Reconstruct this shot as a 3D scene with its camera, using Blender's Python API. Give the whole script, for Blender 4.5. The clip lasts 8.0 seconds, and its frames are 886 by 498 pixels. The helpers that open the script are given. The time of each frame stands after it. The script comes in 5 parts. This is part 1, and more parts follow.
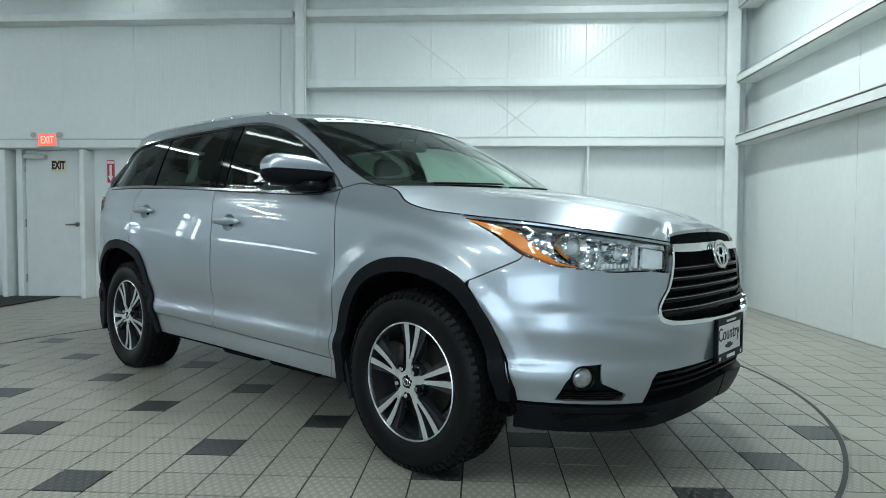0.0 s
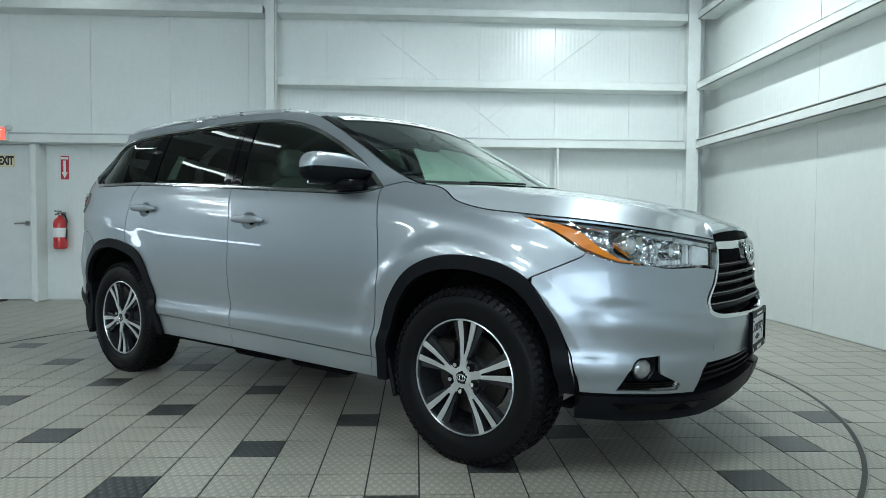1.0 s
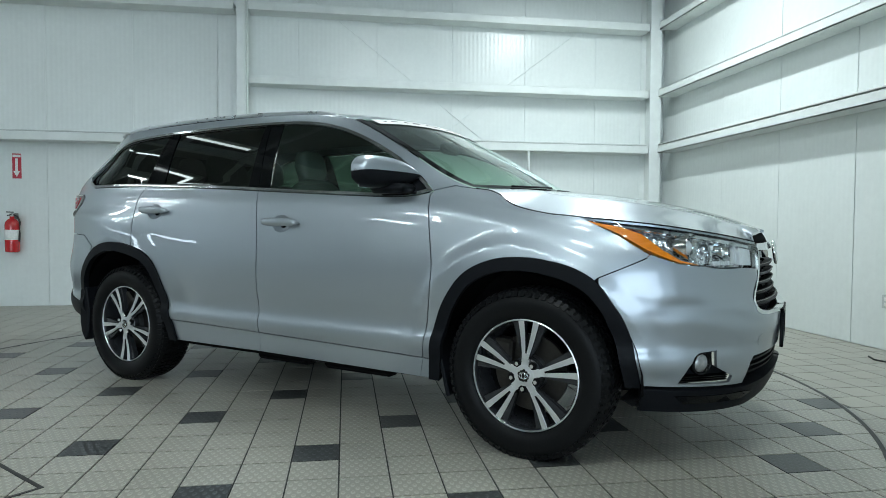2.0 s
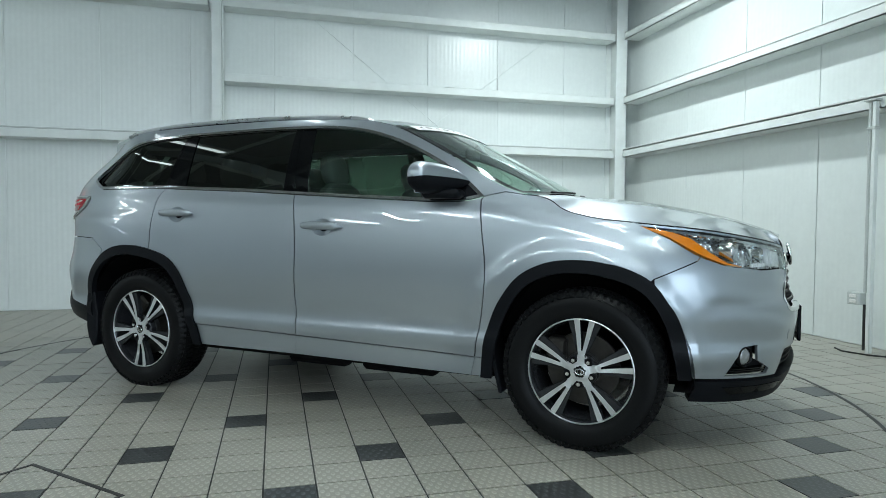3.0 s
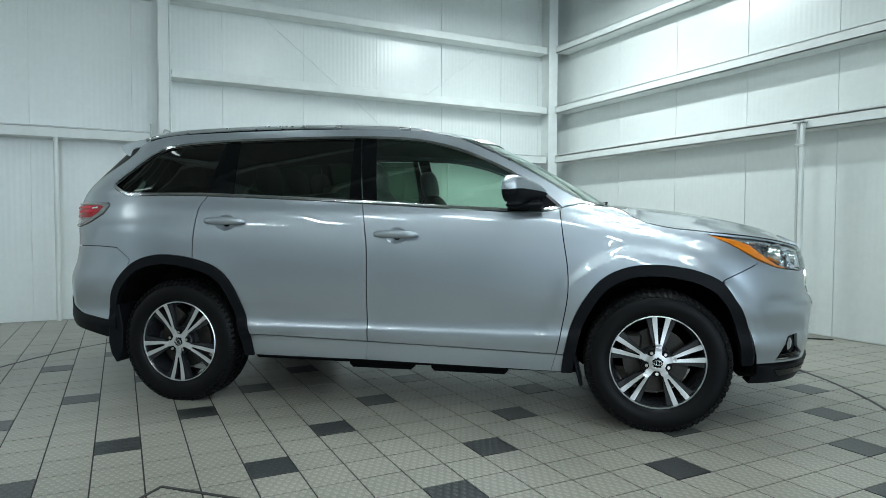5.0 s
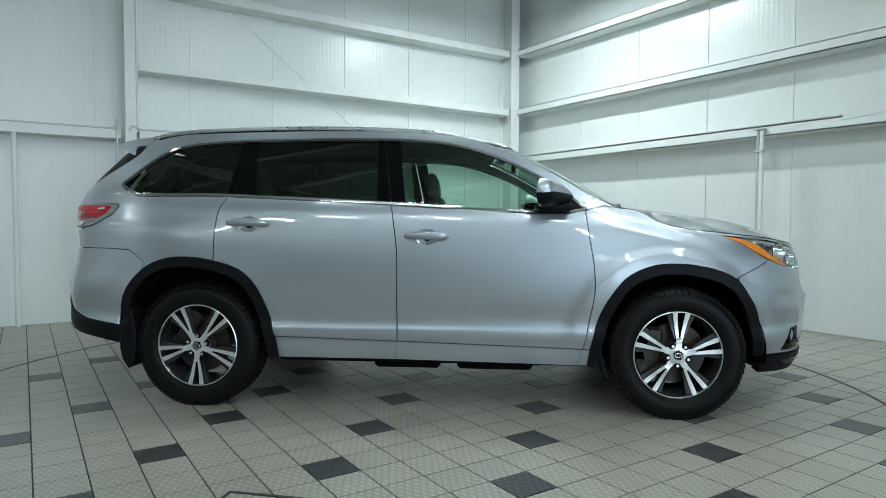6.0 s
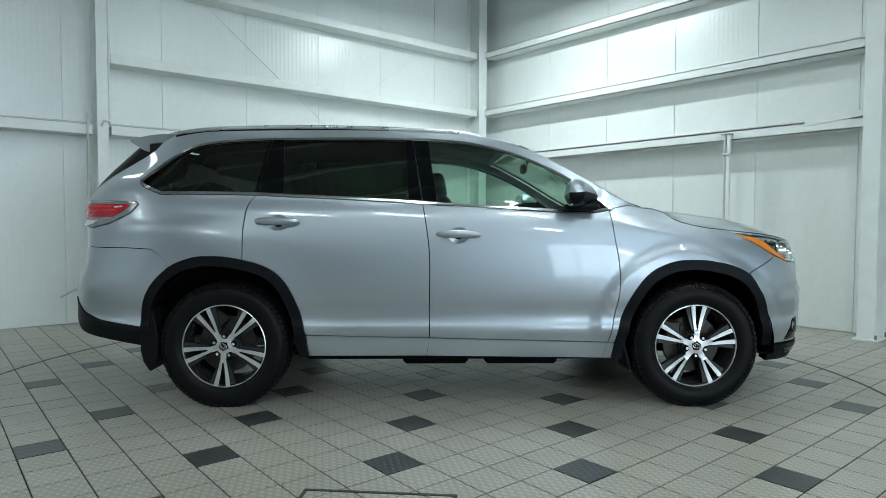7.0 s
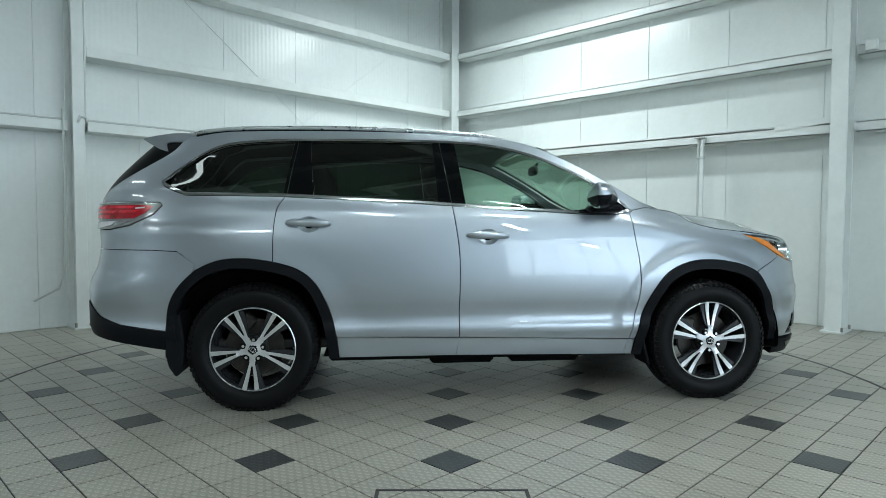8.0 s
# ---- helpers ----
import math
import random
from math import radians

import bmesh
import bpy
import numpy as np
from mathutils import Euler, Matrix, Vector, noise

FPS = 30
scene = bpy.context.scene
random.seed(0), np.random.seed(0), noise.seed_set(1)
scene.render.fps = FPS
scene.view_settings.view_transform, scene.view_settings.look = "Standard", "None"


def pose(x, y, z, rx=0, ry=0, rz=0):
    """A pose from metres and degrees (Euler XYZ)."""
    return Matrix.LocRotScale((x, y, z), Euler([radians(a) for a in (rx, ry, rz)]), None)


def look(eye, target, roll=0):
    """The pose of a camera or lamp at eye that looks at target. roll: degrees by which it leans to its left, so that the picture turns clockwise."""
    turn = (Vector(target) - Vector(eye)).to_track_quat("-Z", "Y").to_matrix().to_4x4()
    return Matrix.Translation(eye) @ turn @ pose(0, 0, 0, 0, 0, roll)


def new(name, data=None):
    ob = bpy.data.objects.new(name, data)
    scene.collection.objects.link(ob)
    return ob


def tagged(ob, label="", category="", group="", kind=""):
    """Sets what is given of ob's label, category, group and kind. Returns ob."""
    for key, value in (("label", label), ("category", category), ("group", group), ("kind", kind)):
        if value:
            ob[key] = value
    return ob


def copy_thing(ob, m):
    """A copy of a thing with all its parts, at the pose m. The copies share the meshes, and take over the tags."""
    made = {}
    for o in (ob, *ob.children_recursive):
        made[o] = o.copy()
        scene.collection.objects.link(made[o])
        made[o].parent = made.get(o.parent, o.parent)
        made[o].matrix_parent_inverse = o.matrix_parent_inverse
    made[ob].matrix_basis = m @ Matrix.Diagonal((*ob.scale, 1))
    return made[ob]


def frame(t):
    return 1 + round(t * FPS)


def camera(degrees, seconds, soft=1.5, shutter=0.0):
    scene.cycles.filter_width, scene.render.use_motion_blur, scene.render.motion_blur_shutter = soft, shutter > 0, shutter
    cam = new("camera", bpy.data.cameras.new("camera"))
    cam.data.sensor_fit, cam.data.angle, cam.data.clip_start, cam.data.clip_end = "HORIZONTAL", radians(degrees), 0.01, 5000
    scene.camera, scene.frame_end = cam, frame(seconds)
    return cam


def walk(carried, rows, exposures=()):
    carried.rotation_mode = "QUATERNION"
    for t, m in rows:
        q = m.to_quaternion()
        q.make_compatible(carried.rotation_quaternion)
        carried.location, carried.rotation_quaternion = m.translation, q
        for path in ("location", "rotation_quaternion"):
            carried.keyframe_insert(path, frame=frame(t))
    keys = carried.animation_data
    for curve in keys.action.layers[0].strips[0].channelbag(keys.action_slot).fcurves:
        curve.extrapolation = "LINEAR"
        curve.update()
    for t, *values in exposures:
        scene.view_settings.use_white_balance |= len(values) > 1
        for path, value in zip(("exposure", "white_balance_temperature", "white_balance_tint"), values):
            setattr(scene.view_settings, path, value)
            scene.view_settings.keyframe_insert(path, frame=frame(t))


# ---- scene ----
cam = camera(69.7, 8.0, soft=0.8)
PATH = [
    (0, (0.309, 0.308, 1.012), (0.194, 2.287, 0.935), 0.3),
    (0.5, (0.061, 0.269, 1.003), (0.049, 2.252, 0.930), 0.3),
    (1, (-0.183, 0.255, 1.001), (-0.095, 2.235, 0.926), 0.4),
    (1.5, (-0.454, 0.241, 1.004), (-0.260, 2.213, 0.929), 0.3),
    (3, (-1.331, 0.244, 1.034), (-0.825, 2.162, 0.959), 0.4),
    (3.5, (-1.617, 0.279, 1.042), (-1.011, 2.167, 0.964), 0.3),
    (4, (-1.916, 0.318, 1.059), (-1.207, 2.170, 0.982), 0.4),
    (4.5, (-2.196, 0.375, 1.075), (-1.397, 2.188, 0.998), 0.3),
    (6, (-3.018, 0.670, 1.105), (-1.925, 2.324, 1.020), 0.2),
    (6.5, (-3.290, 0.801, 1.108), (-2.111, 2.394, 1.024), 0.2),
    (7, (-3.533, 0.949, 1.099), (-2.270, 2.477, 1.013), 0.2),
    (7.5, (-3.766, 1.107, 1.100), (-2.429, 2.570, 1.011), 0.2),
    (8, (-3.969, 1.265, 1.115), (-2.567, 2.666, 1.025), 0.2),
]
walk(cam, [(t, look(eye, target, roll)) for t, eye, target, roll in PATH])


# ---- world and lamps ----
world = bpy.data.worlds.new("hall_world")
world.use_nodes = True
scene.world = world
wbg = world.node_tree.nodes["Background"]
wbg.inputs[0].default_value = (0.55, 0.62, 0.66, 1)
wbg.inputs[1].default_value = 0.02

LAMP_POWER = 58.0
LAMP_COLOUR = (0.86, 0.98, 1.0)


def area(name, eye, target, sx, sy, power, colour):
    data = bpy.data.lights.new(name, "AREA")
    data.shape, data.size, data.size_y, data.energy, data.color = "RECTANGLE", sx, sy, power, colour
    ob = new(name, data)
    ob.matrix_world = look(eye, target)
    return ob


# ---- materials ----
class Mat:
    """A small builder for node materials."""

    def __init__(self, name):
        self.m = bpy.data.materials.new(name)
        self.m.use_nodes = True
        self.t = self.m.node_tree
        self.b = self.t.nodes["Principled BSDF"]
        self.out = self.t.nodes["Material Output"]

    def node(self, kind):
        return self.t.nodes.new(kind)

    def maths(self, op):
        n = self.t.nodes.new("ShaderNodeMath")
        n.operation = op
        return n

    def link(self, a, b):
        self.t.links.new(a, b)

    def set(self, **kw):
        for k, v in kw.items():
            self.b.inputs[k.replace("_", " ")].default_value = v
        return self

    def coords(self, scale=1.0, which="Object"):
        c = self.node("ShaderNodeTexCoord")
        mp = self.node("ShaderNodeMapping")
        mp.inputs["Scale"].default_value = scale if isinstance(scale, tuple) else (scale,) * 3
        self.link(c.outputs[which], mp.inputs["Vector"])
        return mp.outputs["Vector"]

    def noise(self, scale, detail=4, rough=0.6, vec=None):
        n = self.node("ShaderNodeTexNoise")
        n.inputs["Scale"].default_value, n.inputs["Detail"].default_value, n.inputs["Roughness"].default_value = scale, detail, rough
        self.link(vec if vec else self.coords(), n.inputs["Vector"])
        return n.outputs["Fac"]

    def ramp(self, fac, stops):
        r = self.node("ShaderNodeValToRGB")
        while len(r.color_ramp.elements) < len(stops):
            r.color_ramp.elements.new(0.5)
        for e, (p, c) in zip(r.color_ramp.elements, stops):
            e.position, e.color = p, c if len(c) == 4 else (*c, 1)
        self.link(fac, r.inputs["Fac"])
        return r.outputs["Color"]

    def mixc(self, a, b, fac, mode="MULTIPLY"):
        n = self.node("ShaderNodeMix")
        n.data_type, n.blend_type = "RGBA", mode
        for val, sock in ((fac, n.inputs[0]), (a, n.inputs[6]), (b, n.inputs[7])):
            if isinstance(val, (int, float, tuple)):
                sock.default_value = val
            else:
                self.link(val, sock)
        return n.outputs[2]

    def bump(self, height, strength=0.2, distance=0.002):
        n = self.node("ShaderNodeBump")
        n.inputs["Strength"].default_value, n.inputs["Distance"].default_value = strength, distance
        self.link(height, n.inputs["Height"])
        self.link(n.outputs["Normal"], self.b.inputs["Normal"])
        return n

    def colour(self, socket):
        self.link(socket, self.b.inputs["Base Color"])
        return self

    def rough(self, fac, lo, hi):
        r = self.node("ShaderNodeMapRange")
        r.inputs["To Min"].default_value, r.inputs["To Max"].default_value = lo, hi
        self.link(fac, r.inputs["Value"])
        self.link(r.outputs["Result"], self.b.inputs["Roughness"])
        return self


def plain(name, colour, rough, metal=0.0, coat=0.0, grain=60.0, amount=0.12, bump=0.0, spec=0.5):
    """A surface with fine mottling in colour and roughness."""
    m = Mat(name)
    m.set(Base_Color=colour, Roughness=rough, Metallic=metal, Coat_Weight=coat, Coat_Roughness=0.04, Specular_IOR_Level=spec)
    n = m.noise(grain, 5)
    lo = tuple(c * (1 - amount) for c in colour[:3])
    hi = tuple(min(1, c * (1 + amount)) for c in colour[:3])
    m.colour(m.ramp(n, [(0.3, lo), (0.7, hi)]))
    m.rough(m.noise(grain * 0.15, 3), max(0.0, rough * 0.85), min(1.0, rough * 1.15))
    if bump:
        m.bump(n, bump, 0.002)
    return m.m


def paint_material():
    m = Mat("silver_paint")
    m.set(Metallic=0.8, Roughness=0.36, Coat_Weight=1.0, Coat_Roughness=0.012, Coat_IOR=1.62)
    flake = m.node("ShaderNodeTexVoronoi")
    flake.inputs["Scale"].default_value = 900
    m.link(m.coords(), flake.inputs["Vector"])
    m.colour(m.ramp(flake.outputs["Distance"], [(0.0, (0.345, 0.392, 0.434)), (0.9, (0.405, 0.455, 0.498))]))
    m.rough(m.noise(3.0, 4), 0.35, 0.39)
    return m.m


def glass_material(name, tint, gloss_rough=0.0, ior=1.5):
    """A thin pane: what shows through is tinted, the face mirrors by Fresnel."""
    m = Mat(name)
    m.t.nodes.remove(m.b)
    tr = m.node("ShaderNodeBsdfTransparent")
    tr.inputs["Color"].default_value = (*tint, 1)
    gl = m.node("ShaderNodeBsdfGlossy")
    gl.inputs["Roughness"].default_value = gloss_rough
    gl.inputs["Color"].default_value = (0.95, 1.0, 0.98, 1)
    lw = m.node("ShaderNodeLayerWeight")
    lw.inputs["Blend"].default_value = 0.5
    pw, sc = m.maths("POWER"), m.maths("MULTIPLY_ADD")
    r0 = ((ior - 1) / (ior + 1)) ** 2 * 2
    pw.inputs[1].default_value, sc.inputs[1].default_value, sc.inputs[2].default_value = 5.0, 1 - r0, r0
    m.link(lw.outputs["Facing"], pw.inputs[0])
    m.link(pw.outputs[0], sc.inputs[0])
    mx = m.node("ShaderNodeMixShader")
    m.link(sc.outputs[0], mx.inputs[0])
    m.link(tr.outputs[0], mx.inputs[1])
    m.link(gl.outputs[0], mx.inputs[2])
    m.link(mx.outputs[0], m.out.inputs["Surface"])
    return m.m


def wall_material(name, ribs):
    """White coated steel panel, faint ribs, dull gloss, slight soiling."""
    m = Mat(name)
    m.set(Roughness=0.42, Specular_IOR_Level=0.55)
    n = m.noise(0.9, 5, 0.6)
    fine = m.noise(14, 4, 0.7)
    base = m.ramp(n, [(0.25, (0.70, 0.745, 0.73)), (0.75, (0.77, 0.81, 0.795))])
    m.colour(m.mixc(base, m.ramp(fine, [(0.3, (0.95, 0.95, 0.95)), (0.7, (1, 1, 1))]), 1.0))
    m.rough(n, 0.24, 0.36)
    w = m.node("ShaderNodeTexWave")
    w.wave_type, w.bands_direction = "BANDS", ribs
    w.inputs["Scale"].default_value = 5.6
    m.link(m.coords(), w.inputs["Vector"])
    m.bump(w.outputs["Fac"], 0.22, 0.003)
    return m.m


def tile_material(name, dark, studs):
    m = Mat(name)
    info = m.node("ShaderNodeObjectInfo")
    geo = m.node("ShaderNodeNewGeometry")
    rnd = m.maths("FRACT")
    add = m.maths("ADD")
    m.link(info.outputs["Random"], add.inputs[0])
    m.link(geo.outputs["Random Per Island"], add.inputs[1])
    m.link(add.outputs[0], rnd.inputs[0])
    if dark:
        base = m.ramp(rnd.outputs[0], [(0.0, (0.020, 0.022, 0.023)), (1.0, (0.034, 0.037, 0.038))])
    else:
        base = m.ramp(rnd.outputs[0], [(0.0, (0.342, 0.330, 0.286)), (1.0, (0.374, 0.360, 0.312))])
    pos = geo.outputs["Position"]
    speck = m.noise(160, 3, 0.7, pos)
    stain = m.noise(1.3, 6, 0.65, pos)
    c = m.mixc(base, m.ramp(speck, [(0.3, (0.86, 0.86, 0.86)), (0.7, (1.06, 1.06, 1.06))]), 1.0)
    c = m.mixc(c, m.ramp(stain, [(0.3, (0.84, 0.84, 0.82)), (0.65, (1.03, 1.03, 1.03))]), 1.0)
    m.colour(c)
    m.rough(stain, 0.28, 0.44)
    m.set(Specular_IOR_Level=0.5)
    mp = m.node("ShaderNodeMapping")
    mp.inputs["Rotation"].default_value = (0, 0, radians(45))
    mp.inputs["Scale"].default_value = (1, 0.55, 1)
    m.link(pos, mp.inputs["Vector"])
    if studs:
        v = m.node("ShaderNodeTexVoronoi")
        v.feature, v.distance = "F1", "EUCLIDEAN"
        v.inputs["Scale"].default_value = 38.5
        v.inputs["Randomness"].default_value = 0.0
        m.link(mp.outputs["Vector"], v.inputs["Vector"])
        dome = m.node("ShaderNodeMapRange")
        dome.interpolation_type = "SMOOTHERSTEP"
        dome.inputs["From Min"].default_value, dome.inputs["From Max"].default_value = 0.44, 0.02
        m.link(v.outputs["Distance"], dome.inputs["Value"])
        h = dome.outputs["Result"]
        # glazed stud tops: they show in the gloss, and in the colour below
        bn = m.node("ShaderNodeBump")
        bn.inputs["Strength"].default_value, bn.inputs["Distance"].default_value = 1.0, 0.0040
        m.link(h, bn.inputs["Height"])
        m.link(bn.outputs["Normal"], m.b.inputs["Coat Normal"])
        cw = m.node("ShaderNodeMapRange")
        cw.inputs["To Min"].default_value, cw.inputs["To Max"].default_value = 0.05, 1.0
        m.link(h, cw.inputs["Value"])
        m.link(cw.outputs["Result"], m.b.inputs["Coat Weight"])
        m.set(Coat_Roughness=0.20, Coat_IOR=1.75)
        # worn stud tops, lightened further to stand in for lamp glints, most on dark tiles
        top = 2.8 if dark else 1.38
        m.colour(m.mixc(c, m.ramp(v.outputs["Distance"], [(0.25, (top, top, top)), (0.39, (0.86, 0.86, 0.86))]), 1.0))
        m.bump(m.noise(55, 4, 0.6, pos), 0.10, 0.002)
    else:
        m.bump(m.noise(55, 4, 0.6, pos), 0.12, 0.002)
    return m.m


M = {
    "paint": paint_material(),
    "black_gloss": plain("black_gloss", (0.003, 0.0035, 0.004, 1), 0.05, spec=0.22),
    "black_glass": plain("black_glass", (0.003, 0.003, 0.004, 1), 0.30, spec=0.02),
    "black_plastic": plain("black_plastic", (0.007, 0.008, 0.010, 1), 0.42, bump=0.12, grain=400, spec=0.08),
    "dark_inner": plain("dark_inner", (0.004, 0.004, 0.0045, 1), 0.9, spec=0.08),
    "rubber": plain("tyre_rubber", (0.006, 0.0065, 0.007, 1), 0.40, bump=0.1, grain=120, amount=0.25, spec=0.11),
    "chrome": plain("chrome", (0.80, 0.82, 0.83, 1), 0.07, metal=1.0, amount=0.02),
    "satin_rail": plain("satin_rail", (0.62, 0.65, 0.67, 1), 0.28, metal=0.9, amount=0.03),
    "satin_trim": plain("satin_trim", (0.62, 0.64, 0.65, 1), 0.13, metal=1.0, amount=0.02),
    "machined": plain("machined_alloy", (0.70, 0.72, 0.73, 1), 0.30, metal=0.8, amount=0.03, grain=20),
    "dark_alloy": plain("dark_alloy", (0.030, 0.032, 0.036, 1), 0.22, metal=0.35, spec=0.5),
    "steel": plain("brake_steel", (0.30, 0.29, 0.28, 1), 0.4, metal=1.0),
    # brake steel with the shade inside the wheel put into its colour
    "disc": plain("brake_disc", (0.055, 0.052, 0.048, 1), 0.5, metal=1.0),
    "fog_lens": plain("fog_lens", (0.30, 0.31, 0.32, 1), 0.08, metal=0.5, coat=1.0, amount=0.3, grain=50),
    "glass_clear": glass_material("glass_clear", (0.63, 0.79, 0.70)),
    "glass_dark": glass_material("glass_privacy", (0.062, 0.105, 0.076)),
    "glass_lamp": glass_material("glass_lamp", (0.93, 0.96, 0.97)),
    "glass_red": glass_material("glass_red", (0.75, 0.05, 0.07)),
    "amber": plain("amber_reflector", (0.95, 0.25, 0.003, 1), 0.30, coat=0.2, amount=0.15, grain=25),
    "clear_lens": plain("clear_lens", (0.24, 0.25, 0.25, 1), 0.12, coat=0.6, amount=0.25, grain=30),
    "red_bright": plain("red_bright", (0.90, 0.012, 0.04, 1), 0.15, coat=0.3, amount=0.3, grain=60),
    "red_lens": plain("red_lens", (0.42, 0.006, 0.016, 1), 0.15, coat=0.3, amount=0.45, grain=45, spec=0.3),
    "lamp_white": plain("lamp_white", (0.86, 0.88, 0.90, 1), 0.15, metal=0.15, coat=0.6, amount=0.1, grain=40),
    "seat": plain("grey_leather", (0.10, 0.110, 0.106, 1), 0.5, bump=0.2, grain=90),
    "trim_dark": plain("dash_plastic", (0.035, 0.037, 0.038, 1), 0.55, bump=0.2, grain=200),
    "headliner": plain("headliner", (0.20, 0.215, 0.21, 1), 0.9, bump=0.2, grain=300),
    "wall": wall_material("wall_panel_x", "X"),
    "wall_y": wall_material("wall_panel_y", "Y"),
    "steel_white": plain("white_painted_steel", (0.72, 0.76, 0.745, 1), 0.42, amount=0.05, grain=6),
    "door_white": plain("door_paint", (0.66, 0.70, 0.69, 1), 0.45, amount=0.04, grain=5),
    "conduit": plain("conduit_grey", (0.52, 0.55, 0.54, 1), 0.38, amount=0.08),
    "cable": plain("cable_black", (0.02, 0.02, 0.02, 1), 0.5),
    "tile": tile_material("floor_tile", False, False),
    "tile_stud": tile_material("floor_tile_studded", False, True),
    "tile_dark_stud": tile_material("floor_tile_dark_studded", True, True),
    "grout": plain("dark_grout", (0.030, 0.032, 0.030, 1), 0.85, grain=40, amount=0.3),
    "sign_white": plain("sign_white", (0.78, 0.78, 0.76, 1), 0.5),
    "sign_red": plain("sign_red", (0.50, 0.035, 0.06, 1), 0.4),
    "ext_red": plain("extinguisher_red", (0.55, 0.02, 0.025, 1), 0.22, coat=0.6),
    "brass": plain("sticker_pale", (0.66, 0.60, 0.42, 1), 0.5),
    "mat": plain("mat_fibre", (0.022, 0.022, 0.024, 1), 0.95, bump=0.8, grain=500, amount=0.4),
    "ink": plain("ink_black", (0.012, 0.013, 0.02, 1), 0.5),
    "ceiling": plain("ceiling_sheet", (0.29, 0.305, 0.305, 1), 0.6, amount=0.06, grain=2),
    "wood": plain("back_wall", (0.55, 0.58, 0.57, 1), 0.6, amount=0.08, grain=2),
}


def facet_material():
    """Bright pressed reflector with small facets."""
    m = Mat("lamp_reflector")
    m.set(Base_Color=(0.92, 0.93, 0.95, 1), Metallic=0.8, Roughness=0.09)
    v = m.node("ShaderNodeTexVoronoi")
    v.inputs["Scale"].default_value = 42
    m.link(m.coords(), v.inputs["Vector"])
    m.bump(v.outputs["Distance"], 0.8, 0.012)
    return m.m


M["reflector"] = facet_material()


def emission(name, colour, strength):
    m = Mat(name)
    m.t.nodes.remove(m.b)
    e = m.node("ShaderNodeEmission")
    e.inputs["Color"].default_value, e.inputs["Strength"].default_value = (*colour, 1), strength
    m.link(e.outputs[0], m.out.inputs["Surface"])
    return m.m


M["exit_glow"] = emission("exit_glow", (1.0, 0.10, 0.07), 2.2)
M["exit_letters"] = emission("exit_letters", (1.0, 0.42, 0.36), 2.0)
# glow behind the added south gate, tuned to brighten the car
M["daylight"] = emission("gate_fill_glow", (0.70, 0.86, 1.0), 4.9)
M["daylight_strong"] = emission("daylight_strong", (0.72, 0.86, 1.0), 9.0)


# ---- mesh helpers ----
def part(name, bm, material, parent=None, label="", smooth=0.0):
    """Links a bmesh as one mesh object, under a thing where parent is given."""
    me = bpy.data.meshes.new(name)
    bm.to_mesh(me)
    bm.free()
    return link_mesh(name, me, material, parent, label, smooth)


def link_mesh(name, me, material, parent=None, label="", smooth=0.0):
    if material:
        me.materials.append(M[material] if isinstance(material, str) else material)
    if smooth:
        for p in me.polygons:
            p.use_smooth = True
        if smooth < 180:
            me.set_sharp_from_angle(angle=radians(smooth))
    ob = new(name, me)
    if parent:
        ob.parent = parent
    if label:
        ob["label"] = label
    return ob


def thing(name, label, category, m=None, group="", kind=""):
    ob = new(name)
    ob.empty_display_size = 0.1
    if m is not None:
        ob.matrix_world = m
    return tagged(ob, label, category, group, kind)


def box(bm, x0, y0, z0, x1, y1, z1, bevel=0.0, m=None, seg=1):
    """A box between two corners, with rounded edges where bevel is given."""
    vs = bmesh.ops.create_cube(bm, size=1)["verts"]
    bmesh.ops.scale(bm, vec=(x1 - x0, y1 - y0, z1 - z0), verts=vs)
    bmesh.ops.translate(bm, vec=((x0 + x1) / 2, (y0 + y1) / 2, (z0 + z1) / 2), verts=vs)
    if bevel:
        es = list({e for v in vs for e in v.link_edges})
        vs = list({v for f in bmesh.ops.bevel(bm, geom=es, offset=bevel, segments=seg, affect="EDGES", profile=0.5)["faces"] for v in f.verts} | {v for v in vs if v.is_valid})
    if m is not None:
        bmesh.ops.transform(bm, matrix=m, verts=vs)
    return bm


def boxes(*specs, bevel=0.0):
    bm = bmesh.new()
    for s in specs:
        box(bm, *s, bevel=bevel)
    return bm


def cyl(bm, r0, r1, depth, seg=24, m=None):
    vs = bmesh.ops.create_cone(bm, cap_ends=True, segments=seg, radius1=r0, radius2=r1, depth=depth)["verts"]
    if m is not None:
        bmesh.ops.transform(bm, matrix=m, verts=vs)
    return bm


def lathe(profile, seg=64, axis="Y"):
    """Turns (radius, along) pairs round an axis; closed where the first pair is repeated last."""
    bm = bmesh.new()
    rings = []
    for r, a in profile:
        ring = []
        for i in range(seg):
            th = 2 * math.pi * i / seg
            c, s = r * math.cos(th), r * math.sin(th)
            ring.append(bm.verts.new((c, a, s) if axis == "Y" else (c, s, a)))
        rings.append(ring)
    for p, q in zip(rings, rings[1:]):
        for i in range(seg):
            bm.faces.new((p[i], p[(i + 1) % seg], q[(i + 1) % seg], q[i]))
    bmesh.ops.remove_doubles(bm, verts=bm.verts, dist=1e-6)
    bmesh.ops.recalc_face_normals(bm, faces=bm.faces)
    return bm


